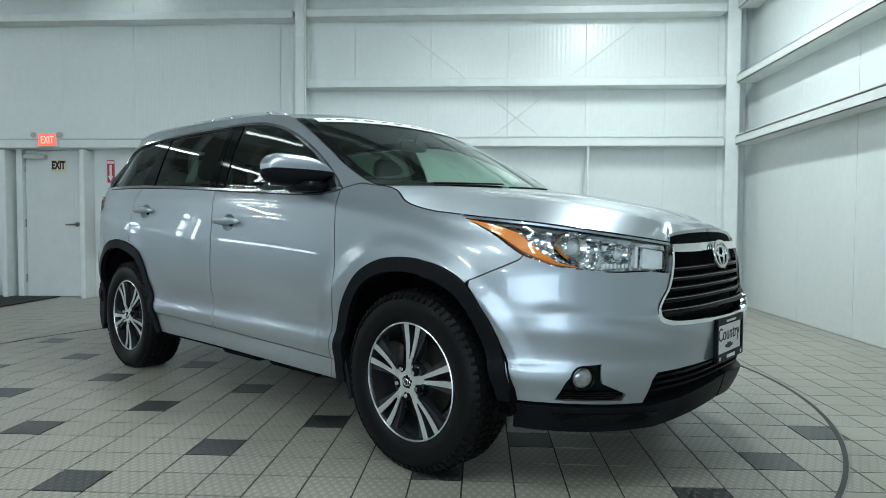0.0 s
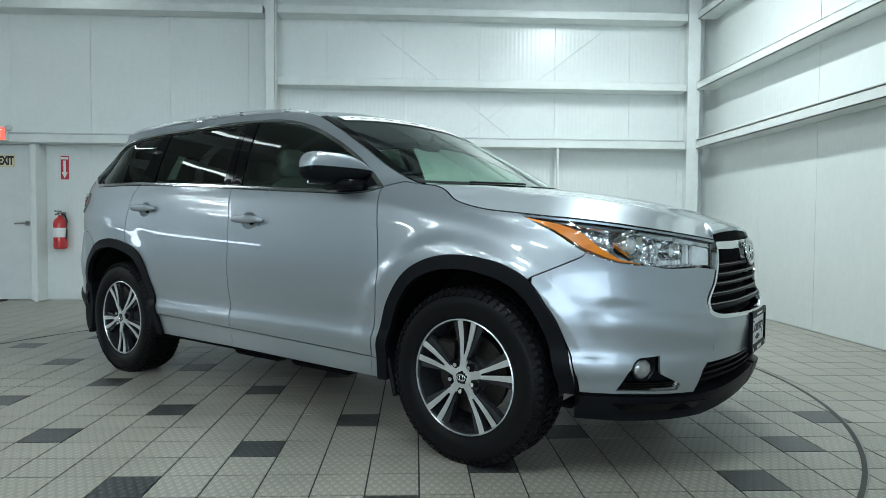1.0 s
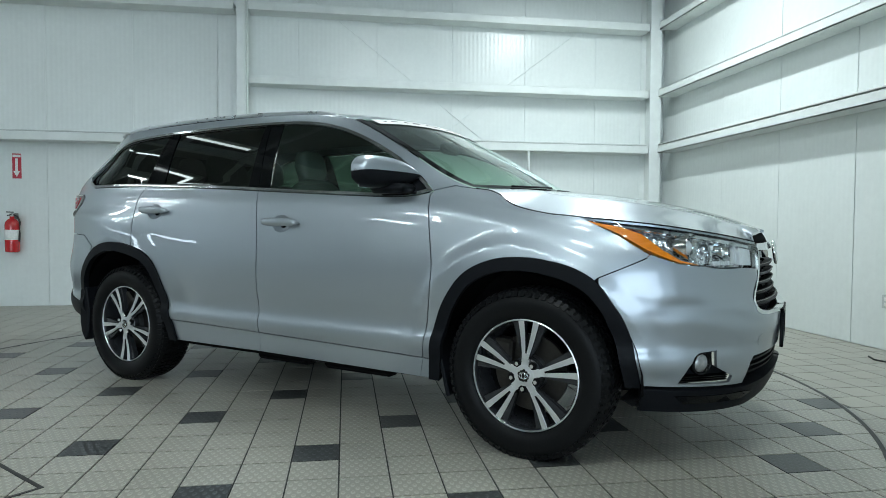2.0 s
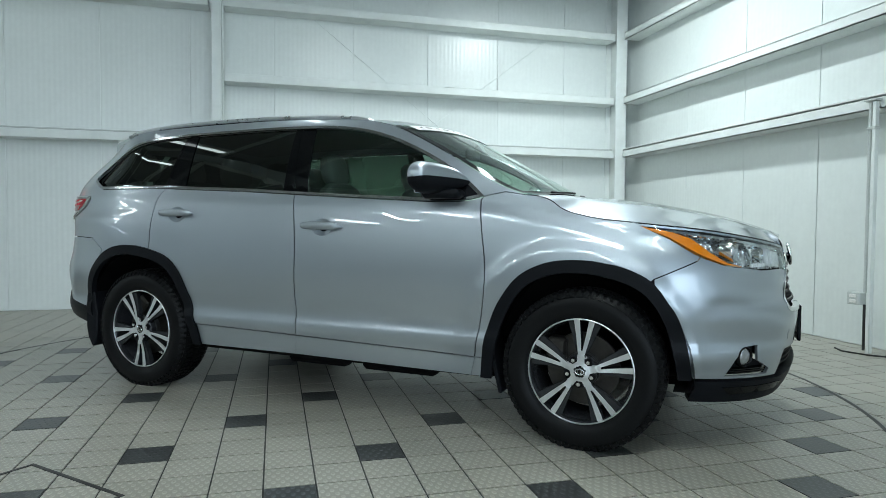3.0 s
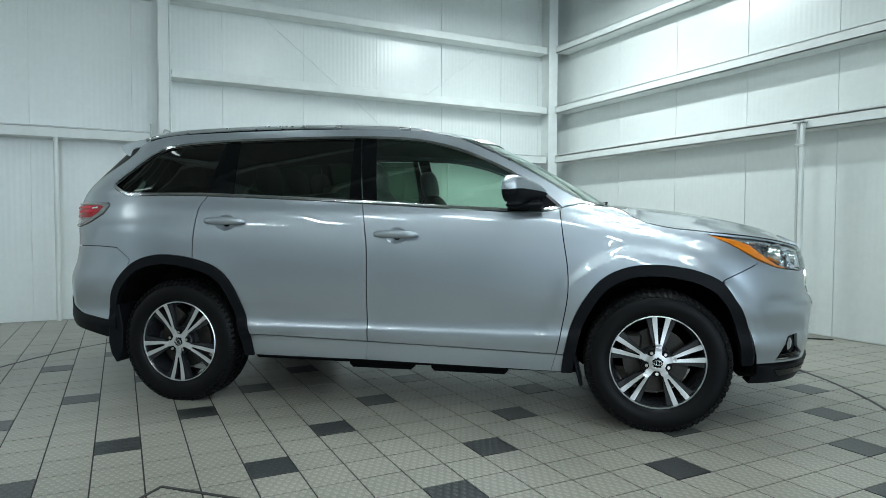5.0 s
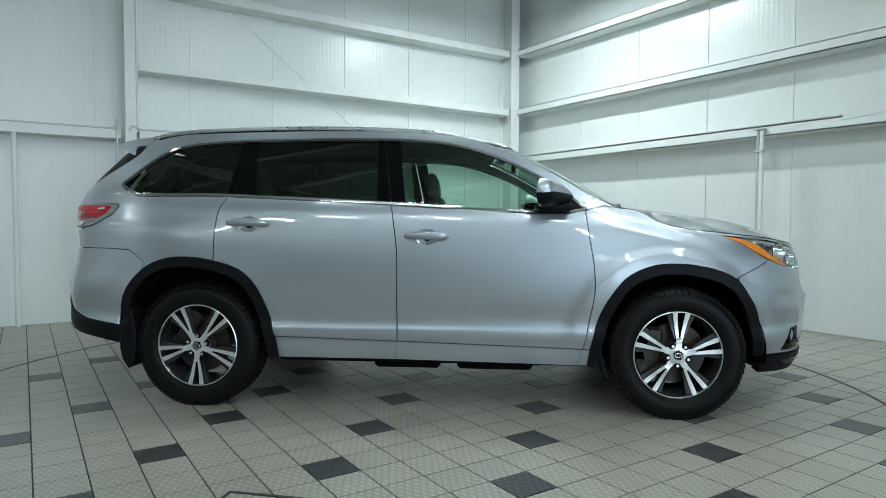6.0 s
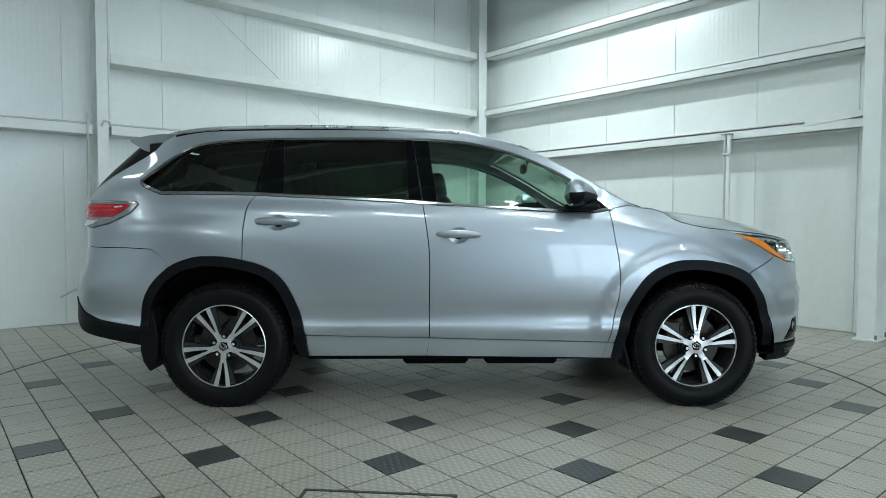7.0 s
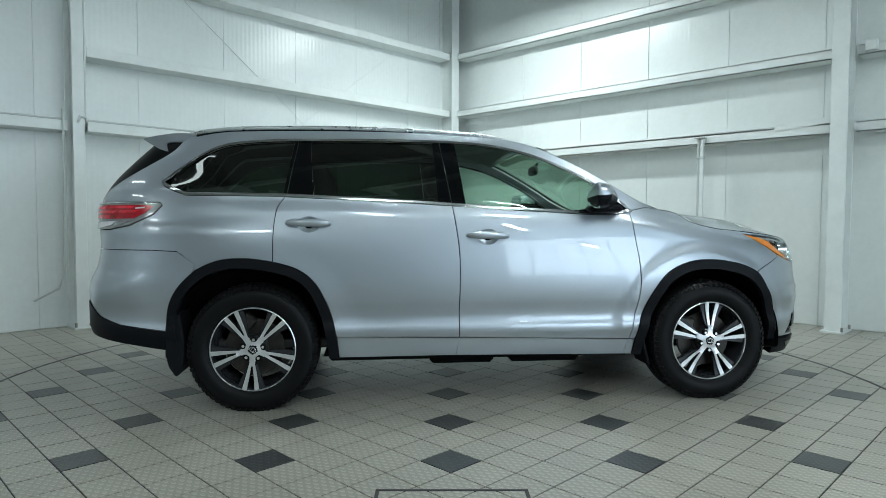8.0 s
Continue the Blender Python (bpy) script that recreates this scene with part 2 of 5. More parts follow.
def tube(points, radius, seg=10, closed=False):
    """A round bar along points."""
    bm = bmesh.new()
    pts = [Vector(p) for p in points]
    rings = []
    n = len(pts)
    for i, p in enumerate(pts):
        a = pts[(i - 1) % n] if closed or i else p
        b = pts[(i + 1) % n] if closed or i < n - 1 else p
        d = (b - a).normalized()
        side = d.cross(Vector((0, 0, 1)))
        if side.length < 1e-3:
            side = d.cross(Vector((1, 0, 0)))
        side.normalize()
        up = side.cross(d)
        r = radius(i / (n - 1)) if callable(radius) else radius
        rings.append([bm.verts.new(p + r * (math.cos(2 * math.pi * k / seg) * side + math.sin(2 * math.pi * k / seg) * up)) for k in range(seg)])
    pairs = list(zip(rings, rings[1:])) + ([(rings[-1], rings[0])] if closed else [])
    for p, q in pairs:
        for k in range(seg):
            bm.faces.new((p[k], p[(k + 1) % seg], q[(k + 1) % seg], q[k]))
    if not closed:
        bm.faces.new(rings[0][::-1])
        bm.faces.new(rings[-1])
    bmesh.ops.recalc_face_normals(bm, faces=bm.faces)
    return bm


def letters(name, body, size, m, material, parent, depth=0.001, label="", bold=0.0):
    """Raised writing in the built-in font, as a mesh."""
    cu = bpy.data.curves.new(name, "FONT")
    cu.body, cu.size, cu.align_x, cu.align_y, cu.extrude, cu.offset = body, size, "CENTER", "CENTER", depth, bold
    tmp = new("tmp", cu)
    bpy.context.view_layer.update()
    me = bpy.data.meshes.new_from_object(tmp.evaluated_get(bpy.context.evaluated_depsgraph_get()))
    bpy.data.objects.remove(tmp)
    bpy.data.curves.remove(cu)
    me.transform(m)
    return link_mesh(name, me, material, parent, label)


# ---- the hall ----
XE, YN, XW, YS, ZC, ZL = 3.66, 8.66, -27.0, -13.0, 6.0, 4.2


def slab(name, spec, material, label, category, kind="structure"):
    return tagged(part(name, boxes(spec), material), label, category, kind=kind)


slab("floor", (XW - 0.2, YS - 0.2, -0.25, XE + 0.2, YN + 0.2, -0.004), "grout", "dark grout bed under the square floor tiles", "floor")
slab("wall_north", (XW, YN, -0.01, XE + 0.2, YN + 0.15, ZC), "wall", "white ribbed steel panel wall of the hall", "wall")
slab("wall_east", (XE, YS, -0.01, XE + 0.15, YN, ZC), "wall_y", "white ribbed steel panel wall of the hall", "wall")
slab("wall_west", (XW - 0.15, YS, -0.01, XW, YN + 0.15, ZC), "wall_y", "plain white wall of the hall", "wall")
# unseen roof, toned grey to set how bright glass and paint reflect it
ceiling = slab("ceiling", (XW, YS, ZC, XE, YN, ZC + 0.15), "ceiling", "mid-grey sheet roof of the hall", "ceiling")
# unseen wide glazed gate in the wall behind, added as bluish fill on the car
gate_x0, gate_x1, gate_z0, gate_z1 = -9.0, 2.9, 0.1, 5.3
bm = boxes((XW, YS - 0.15, -0.01, gate_x0, YS, ZC), (gate_x1, YS - 0.15, -0.01, XE, YS, ZC),
           (gate_x0, YS - 0.15, gate_z1, gate_x1, YS, ZC), (gate_x0, YS - 0.15, -0.01, gate_x1, YS, gate_z0))
tagged(part("wall_south", bm, "wood"), "plain white wall with an opening for the added light gate", "wall", kind="structure")
win = thing("window_1", "unseen glazed gate panel with white mullions, added to light the car", "window", kind="structure")
for i in range(13):
    x = gate_x0 + (gate_x1 - gate_x0) * i / 12
    part("mullion", boxes((x - 0.03, YS - 0.11, gate_z0, x + 0.03, YS - 0.04, gate_z1), bevel=0.005), "steel_white", win)
for i in range(5):
    z = gate_z0 + (gate_z1 - gate_z0) * i / 4
    part("rail", boxes((gate_x0, YS - 0.1, z - 0.03, gate_x1, YS - 0.05, z + 0.03), bevel=0.005), "steel_white", win)
slab("backdrop", (gate_x0 - 1, YS - 0.6, -0.2, gate_x1 + 1, YS - 0.55, gate_z1 + 0.6), "daylight", "bluish glowing sheet behind the added gate, fill light for the car", "backdrop")

# high window in the long wall, far along the hall
win = thing("window_2", "bright window high in the panel wall", "window", kind="structure")
part("pane", boxes((-25.4, YN - 0.012, 2.3, -21.8, YN - 0.004, 4.3)), "daylight_strong", win)
for x in (-25.4, -24.5, -23.6, -22.7, -21.8):
    part("mullion", boxes((x - 0.04, YN - 0.05, 2.26, x + 0.04, YN - 0.013, 4.34), bevel=0.005), "steel_white", win)

# unseen bright band, added to put streak reflections on the car doors
win = thing("window_3", "thin glowing band in the end wall, added for streaks in the paint", "window", kind="structure")
part("pane", boxes((XW + 0.004, 3.6, 2.65, XW + 0.012, 8.0, 2.9)), "daylight_strong", win)
for y in (3.6, 4.7, 5.8, 6.9, 8.0):
    part("mullion", boxes((XW + 0.013, y - 0.04, 2.61, XW + 0.05, y + 0.04, 2.94), bevel=0.005), "steel_white", win)

# wall panels: upright sheets about a metre wide with an open joint between them, none quite in line with the next
PANEL = 0.996


def wall_panels(wall, spots, turn):
    me = None
    for x, y in spots:
        m = pose(x, y, 0, 0, 0, turn + random.uniform(-0.28, 0.28)) @ pose(0, 0, 0, random.uniform(-0.05, 0.05), 0, 0)
        if me is None:
            bm = boxes((-PANEL / 2 + 0.002, -0.009, 0.004, PANEL / 2 - 0.002, -0.001, ZC - 0.004), bevel=0.002)
            ob = part("panel", bm, "wall", wall)
            me = ob.data
        else:
            ob = new("panel", me)
            ob.parent = wall
        ob.matrix_world = m


random.seed(11)
wall_panels(bpy.data.objects["wall_north"], [(2.645 + PANEL / 2 - PANEL * i, YN - 0.002) for i in range(30)], 0)
wall_panels(bpy.data.objects["wall_east"], [(XE - 0.002, 4.205 + PANEL * (3.5 - i)) for i in range(20)], -90)

GIRTS = (2.05, 2.80, 3.695, 4.75)


def girt(name, a, b, z, along, face, out):
    """A cold-formed channel on a wall: web, two flanges and lips. out: how far it stands from the wall face."""
    bm = bmesh.new()
    t = 0.012
    h = 0.05
    front = face - out
    for lo, hi, z0, z1 in ((front, front + t, z - h, z + h), (front, face, z + h - t, z + h), (front, face, z - h, z - h + t)):
        if along == "x":
            box(bm, a, lo, z0, b, hi, z1, bevel=0.003)
        else:
            box(bm, lo, a, z0, hi, b, z1, bevel=0.003)
    return tagged(part(name, bm, "steel_white"), "white painted steel channel girt across the wall panels", "girt", group="wall girts", kind="structure")


COLX = (-2.03, 3.42, -7.4)
for z in GIRTS:
    girt("girt", -1.92, 3.32, z, "x", YN, 0.25)
    if z != 2.80:
        girt("girt", -7.31, -2.10, z - 0.008, "x", YN, 0.25)
    for a in (-12.6, -17.9, -23.2):
        girt("girt", a + 0.1, a + 5.1, z, "x", YN, 0.25)
    girt("girt", 3.07, 8.34, z + 0.006, "y", XE, 0.24)
    for a in (-4.25, -11.4):
        girt("girt", a, a + 7.12, z + 0.006, "y", XE, 0.24)


def column(name, x, y, dx, dy, flange, web_axis):
    """A steel I column with base plate."""
    c = thing(name, "white painted steel column on a base plate", "column", pose(x, y, 0), group="steel columns", kind="structure")
    bm = bmesh.new()
    t = 0.014
    if web_axis == "y":
        box(bm, -dx, -dy, 0.02, dx, -dy + t, ZC, bevel=0.003)
        box(bm, -dx, dy - t, 0.02, dx, dy, ZC, bevel=0.003)
        box(bm, -t / 2, -dy + t, 0.02, t / 2, dy - t, ZC)
    else:
        box(bm, -dx, -dy, 0.02, -dx + t, dy, ZC, bevel=0.003)
        box(bm, dx - t, -dy, 0.02, dx, dy, ZC, bevel=0.003)
        box(bm, -dx + t, -t / 2, 0.02, dx - t, t / 2, ZC)
    part("profile", bm, "steel_white", c)
    part("base_plate", boxes((-dx - 0.03, -dy - 0.03, 0.0, dx + 0.03, dy + 0.03, 0.022), bevel=0.003), "steel_white", c)
    for sx in (-1, 1):
        bm = bmesh.new()
        cyl(bm, 0.012, 0.012, 0.05, 10, pose(sx * (dx + 0.012), -dy - 0.012, 0.04))
        part("anchor_bolt", bm, "steel", c)
    return c


column("column", -2.008, 8.52, 0.055, 0.135, 0, "y")
column("column", 3.388, 8.50, 0.08, 0.15, 0, "y")
column("column", 3.37, 2.975, 0.13, 0.075, 0, "x")
column("column", -7.4, 8.52, 0.085, 0.135, 0, "y")
for x in (-12.6, -17.9, -23.2):
    column("column", x, 8.52, 0.085, 0.135, 0, "y")
for y in (-4.34, -11.5):
    column("column", 3.40, y, 0.17, 0.085, 0, "x")

# roof beams, seen in the gloss of the car
for i in range(14):
    y = 8.0 - 1.55 * i
    slab("purlin", (XW, y - 0.05, ZC - 0.22, XE, y + 0.05, ZC - 0.001), "steel_white", "white painted roof purlin", "beam")
for x in (-23.0, -18.0, -12.7, -7.4, -2.03, 3.0):
    slab("rafter", (x - 0.1, YS, ZC - 0.62, x + 0.1, YN, ZC - 0.222), "steel_white", "white painted steel roof rafter", "beam")


def strip_light(x, y, length=1.3, power=1.0, wide=0.13):
    f = thing("strip_light", "white strip light with a bright tube under the roof", "ceiling light", pose(x, y, ZL), group="strip lights")
    part("housing", boxes((-wide / 2 - 0.025, -length / 2, 0.02, wide / 2 + 0.025, length / 2, 0.09), bevel=0.01), "steel_white", f)
    for s in (-1, 1):
        part("end_cap", boxes((-wide / 2 - 0.01, s * (length / 2 - 0.02) - 0.02, -0.02, wide / 2 + 0.01, s * (length / 2 - 0.02) + 0.02, 0.02), bevel=0.004), "steel_white", f)
        part("hanger", tube([(0, s * length * 0.35, 0.09), (0, s * length * 0.35, ZC - ZL)], 0.006, 6), "steel", f)
    e = (x, y, ZL - 0.01)
    lamp = area("tube_light", e, (x, y + 0.0001, 0), wide, length - 0.1, LAMP_POWER * power, LAMP_COLOUR)
    lamp.matrix_world = pose(*e)
    return f


# rows of short unseen strips; tuned shares: strong corner pair, dim along north wall
# rows at y 1.2 and -0.3 are added fill for floor and car side
ROWS = ((5.35, (0, 0, 0.10, 0.05, 0.08, 0.4, 0.9, 0.9, 0.9, 0.9)), (1.2, (0, 0.8)), (-0.3, (0, 0.25, 0.9, 0.9, 0.85, 0.8, 0.8)),
        (-5.3, (0, 0, 0, 1.0)), (-10.6, (0, 0, 0, 1.0)))
for y, shares in ROWS:
    for k, share in enumerate(shares):
        if share:
            strip_light(2.0 - 2.3 * k, y, power=share)
strip_light(2.0, 6.25, power=1.8)
strip_light(-0.3, 4.4, power=1.2)
strip_light(-4.3, 7.75, power=0.08)
strip_light(-7.0, 7.1, power=0.12)


# ---- doors, signs and services along the walls ----
YD = YN - 0.02
door = thing("door_1", "white steel exit door in its frame", "door", kind="structure")
dx0, dx1 = -5.84, -5.06
part("door_leaf", boxes((dx0, YD - 0.03, 0.01, dx1, YD + 0.015, 1.98), bevel=0.004), "door_white", door)
for a, b in ((dx0 - 0.09, dx0 - 0.005), (dx1 + 0.005, dx1 + 0.09)):
    part("door_jamb", boxes((a, YD - 0.09, 0.0, b, YD + 0.02, 2.0), bevel=0.006), "steel_white", door)
part("door_head", boxes((dx0 - 0.09, YD - 0.085, 1.985, dx1 + 0.09, YD + 0.02, 2.05), bevel=0.006), "steel_white", door)
part("door_post", boxes((dx0 - 0.21, YN - 0.24, 0.0, dx0 - 0.14, YN, 1.97), bevel=0.006), "steel_white", door)
part("door_post", boxes((dx1 + 0.10, YN - 0.24, 0.0, dx1 + 0.16, YN, 1.97), bevel=0.006), "steel_white", door)
closer = part("door_closer", boxes((dx0 + 0.03, YD - 0.12, 1.86, dx0 + 0.32, YD - 0.03, 1.92), bevel=0.01), "conduit", door, "grey door closer")
part("closer_arm", tube([(dx0 + 0.3, YD - 0.1, 1.93), (dx0 + 0.12, YD - 0.17, 1.94), (dx0 + 0.02, YD - 0.05, 1.96)], 0.01, 8), "conduit", closer)
rose = part("door_lever", tube([(dx1 - 0.06, YD - 0.03, 0.985), (dx1 - 0.06, YD - 0.085, 0.985), (dx1 - 0.1, YD - 0.09, 0.985), (dx1 - 0.19, YD - 0.085, 0.98)], 0.011, 8), "steel", door, "metal lever handle", smooth=60)
bm = bmesh.new()
cyl(bm, 0.032, 0.032, 0.012, 24, pose(dx1 - 0.06, YD - 0.036, 0.985, 90, 0, 0))
part("lever_rose", bm, "steel", rose, smooth=40)
for i in range(3):
    z = 0.25 + 0.75 * i
    bm = bmesh.new()
    cyl(bm, 0.01, 0.01, 0.11, 10, pose(dx0 - 0.003, YD - 0.038, z))
    part("hinge", bm, "steel", door)

FACE_S = Matrix.Rotation(radians(90), 4, "X")      # writing upright, facing south


def plate_sign(name, x, z, w, h, mat, label, category, y=YD - 0.034):
    s = thing(name, label, category, pose(x, y, z))
    part("sign_plate", boxes((-w / 2, -0.003, -h / 2, w / 2, 0.003, h / 2), bevel=0.001), mat, s)
    return s


s = plate_sign("door_sign", -5.37, 1.775, 0.21, 0.155, "brass", "pale sticker with the word EXIT on the door", "sign")
letters("sign_word", "EXIT", 0.115, Matrix.Translation((0, -0.0045, 0)) @ FACE_S @ Matrix.Diagonal((0.78, 1.25, 1, 1)), "ink", s, bold=0.006)
s = thing("exit_sign", "lit red exit sign on the girt over the door", "exit sign", pose(-5.345, YN - 0.27, 2.085))
part("sign_housing", boxes((-0.13, -0.035, -0.09, 0.13, 0.03, 0.09), bevel=0.012), "sign_white", s)
part("sign_face", boxes((-0.118, -0.040, -0.075, 0.118, -0.036, 0.075), bevel=0.001), "exit_glow", s, "glowing red face")
letters("sign_word", "EXIT", 0.125, Matrix.Translation((0, -0.042, -0.002)) @ FACE_S @ Matrix.Diagonal((0.70, 1.15, 1, 1)), "exit_letters", s)
for d in (-1, 1):
    bm = lathe([(0, 0.0), (0.03, 0.005), (0.042, 0.03), (0.03, 0.05), (0, 0.055)], 20, "Z")
    bm.transform(pose(d * 0.165, -0.03, 0.06, 80, 0, d * 25))
    part("spot_head", bm, "conduit", s, "grey emergency lamp head", smooth=60)
s = plate_sign("arrow_sign", -4.665, 1.70, 0.10, 0.30, "sign_red", "red and white extinguisher arrow sign on the wall", "sign", YN - 0.016)
part("sign_band", boxes((-0.044, -0.006, 0.105, 0.044, -0.003, 0.135)), "sign_white", s)
bm = bmesh.new()
vs = [bm.verts.new((x, -0.007, z)) for x, z in ((-0.016, 0.09), (0.016, 0.09), (0.016, -0.06), (0.038, -0.06), (0, -0.135), (-0.038, -0.06), (-0.016, -0.06))]
bm.faces.new(vs)
part("sign_arrow", bm, "sign_white", s)

# extinguisher on its hook
s = thing("fire_extinguisher", "red fire extinguisher hanging on the wall panel", "extinguisher", pose(-4.69, YN - 0.10, 0.66))
part("cylinder", lathe([(0, 0.0), (0.062, 0.002), (0.076, 0.012), (0.078, 0.04), (0.078, 0.33), (0.070, 0.365), (0.045, 0.395), (0.026, 0.405), (0.024, 0.43), (0, 0.43)], 40, "Z"), "ext_red", s, smooth=50)
part("label", lathe([(0.0785, 0.15), (0.0792, 0.151), (0.0792, 0.27), (0.0785, 0.271)], 40, "Z"), "sign_white", s, "white instruction label", smooth=50)
v = part("valve", boxes((-0.02, -0.022, 0.43, 0.02, 0.022, 0.465), bevel=0.004), "conduit", s)
part("grip", boxes((-0.012, -0.11, 0.475, 0.012, 0.02, 0.488), bevel=0.003), "ink", v)
part("grip", tube([(0, 0.01, 0.465), (0, -0.06, 0.445), (0, -0.105, 0.44)], 0.008, 6), "ink", v)
part("hose", tube([(0.02, 0, 0.45), (0.07, -0.02, 0.43), (0.095, -0.02, 0.36), (0.09, -0.02, 0.22), (0.085, -0.02, 0.13)], 0.011, 8), "cable", s, "black hose", smooth=60)
part("hook", boxes((-0.03, 0.06, 0.40, 0.03, 0.098, 0.47), bevel=0.004), "steel", s)

# entrance mat and the boots tray by the door
s = thing("door_mat", "dark fibre mat before the exit door", "mat", pose(-6.1, 8.02, 0.004))
part("mat_pile", boxes((-1.0, -0.58, 0.0, 0.75, 0.55, 0.012), bevel=0.004), "mat", s)
s = thing("bag", "small dark bag with a pale strap by the door", "bag", pose(-6.28, 8.42, 0.004))
bm = bmesh.new()
bmesh.ops.create_uvsphere(bm, u_segments=24, v_segments=16, radius=1)
for v in bm.verts:
    v.co = Vector((v.co.x * 0.15 * (1 + 0.08 * math.sin(7 * v.co.z)), v.co.y * 0.10, 0.085 + v.co.z * 0.085 + 0.01 * math.sin(9 * v.co.x)))
part("pouch", bm, "ink", s, smooth=180)
part("strap", tube([(-0.13, -0.03, 0.06), (-0.08, -0.06, 0.19), (0.03, -0.05, 0.21), (0.12, -0.03, 0.08)], 0.012, 8), "sign_white", s, smooth=60)
part("strap", tube([(-0.15, -0.1, 0.012), (-0.02, -0.13, 0.014), (0.13, -0.09, 0.012)], 0.012, 8), "sign_white", s, smooth=60)

# drop pipe with its box on the east wall
s = thing("conduit_drop", "white cable post with an outlet box on the wall", "conduit", pose(3.36, 4.41, 0), group="cable posts")
part("post", boxes((0.005, -0.048, 0.0, 0.045, -0.016, 2.06), bevel=0.004), "steel_white", s, smooth=40)
part("pipe", tube([(0.02, 0.012, 0.50), (0.02, 0.012, 2.09)], 0.013, 14), "conduit", s, smooth=60)
part("pipe_foot", tube([(0.02, 0.012, 0.02), (0.02, 0.014, 0.40)], 0.011, 10), "cable", s, "black cable end", smooth=60)
part("pipe_clamp", boxes((-0.006, -0.052, 1.835, 0.05, 0.034, 1.86), bevel=0.004), "conduit", s)
part("pipe_cap", boxes((-0.015, -0.065, 2.065, 0.055, 0.05, 2.082), bevel=0.004), "conduit", s)
part("outlet_box", boxes((-0.03, 0.02, 0.395, 0.05, 0.14, 0.50), bevel=0.006), "conduit", s, "grey outlet box")
for z in (0.425, 0.468):
    part("outlet_cover", boxes((-0.036, 0.05, z - 0.014, -0.028, 0.11, z + 0.014), bevel=0.003), "sign_white", s)
# slender post and pipe on the north wall
s = thing("conduit_drop", "thin white pipe running down from the girt", "conduit", pose(1.655, YN - 0.22, 0), group="cable posts")
part("pipe", tube([(0, 0, 1.45), (0, 0, 2.06)], 0.018, 12), "steel_white", s, smooth=60)
part("pipe_low", tube([(0, 0.0, 0.02), (0, 0.0, 1.45)], 0.014, 12), "steel_white", s, smooth=60)
s = thing("conduit_drop", "thin white pipe running down from the girt", "conduit", pose(-3.075, YN - 0.22, 0), group="cable posts")
part("pipe", tube([(0, 0, 0.02), (0, 0, 2.06)], 0.024, 12), "steel_white", s, smooth=60)
# thin conduits along the top of the lowest girt and down the column
for k, (a, b) in enumerate((((-7.2, YN - 0.235, 2.102), (-2.14, YN - 0.235, 2.102)), ((-1.92, YN - 0.235, 2.112), (3.30, YN - 0.235, 2.112)), ((XE - 0.225, 8.33, 2.118), (XE - 0.225, 3.06, 2.118)))):
    slabp = part("cable_run", tube([a, b], 0.012, 8), "conduit", None, smooth=60)
    tagged(slabp, "thin grey conduit lying on the girt", "conduit", kind="structure")
c = part("cable_run", tube([(-2.145, YN - 0.26, 2.2), (-2.148, YN - 0.255, 1.2), (-2.16, YN - 0.25, 0.55), (-2.20, YN - 0.22, 0.42), (-2.40, YN - 0.12, 0.30)], 0.011, 8), "conduit", None, smooth=60)
tagged(c, "thin grey conduit bent round the column foot", "conduit", kind="structure")
c = part("cable_run", tube([(-1.938, YN - 0.26, 2.10), (-1.938, YN - 0.26, ZC)], 0.012, 8), "steel_white", None, smooth=60)
tagged(c, "thin white conduit up the column", "conduit", kind="structure")
c = part("cable_run", tube([(-1.93, YN - 0.25, 2.10), (-1.95, YN - 0.285, 2.13), (-2.00, YN - 0.29, 2.14), (-2.02, YN - 0.285, 2.08)], 0.012, 8), "conduit", None, smooth=60)
tagged(c, "short conduit bend at the column", "conduit", kind="structure")
# brace rods behind the girts, and the kicker strut on the east wall
for a, b in (((-1.85, YN - 0.018, 4.43), (1.4, YN - 0.018, 1.9)), ((3.25, YN - 0.018, 4.31), (0.12, YN - 0.018, 1.9))):
    c = part("brace_cable", tube([a, b], 0.004, 8), "steel_white", None, smooth=60)
    tagged(c, "thin white wall bracing rod", "brace", kind="structure")
bm = boxes((XE - 0.245, 3.02, 2.115, XE - 0.235, 3.62, 2.175), bevel=0.002)
for v in bm.verts:
    v.co.z += 0.055 * (3.62 - v.co.y) / 0.6 - 0.045
tagged(part("girt_strut", bm, "steel_white"), "white flat strut rising to the column", "brace", kind="structure")
bm = boxes((XE - 0.30, 2.70, 2.78, XE - 0.22, 2.80, 2.88), bevel=0.004)
tagged(part("girt_cleat", bm, "steel_white"), "white cleat on the column", "brace", kind="structure")
# loose cord on the floor by the column
c = part("floor_cord", tube([(3.22, 2.72, 0.006), (3.12, 2.60, 0.006), (3.2, 2.42, 0.05), (3.4, 2.2, 0.25), (3.60, 1.95, 0.42)], 0.006, 6), "conduit", None, smooth=60)
tagged(c, "thin grey cord hanging by the column foot", "cord")
c = part("floor_cord", tube([(3.30, 4.62, 0.007), (3.24, 4.50, 0.007), (3.30, 4.3, 0.007), (3.5, 4.1, 0.007)], 0.007, 6), "cable", None, smooth=60)
tagged(c, "thin dark cord lying on the floor by the wall", "cord")


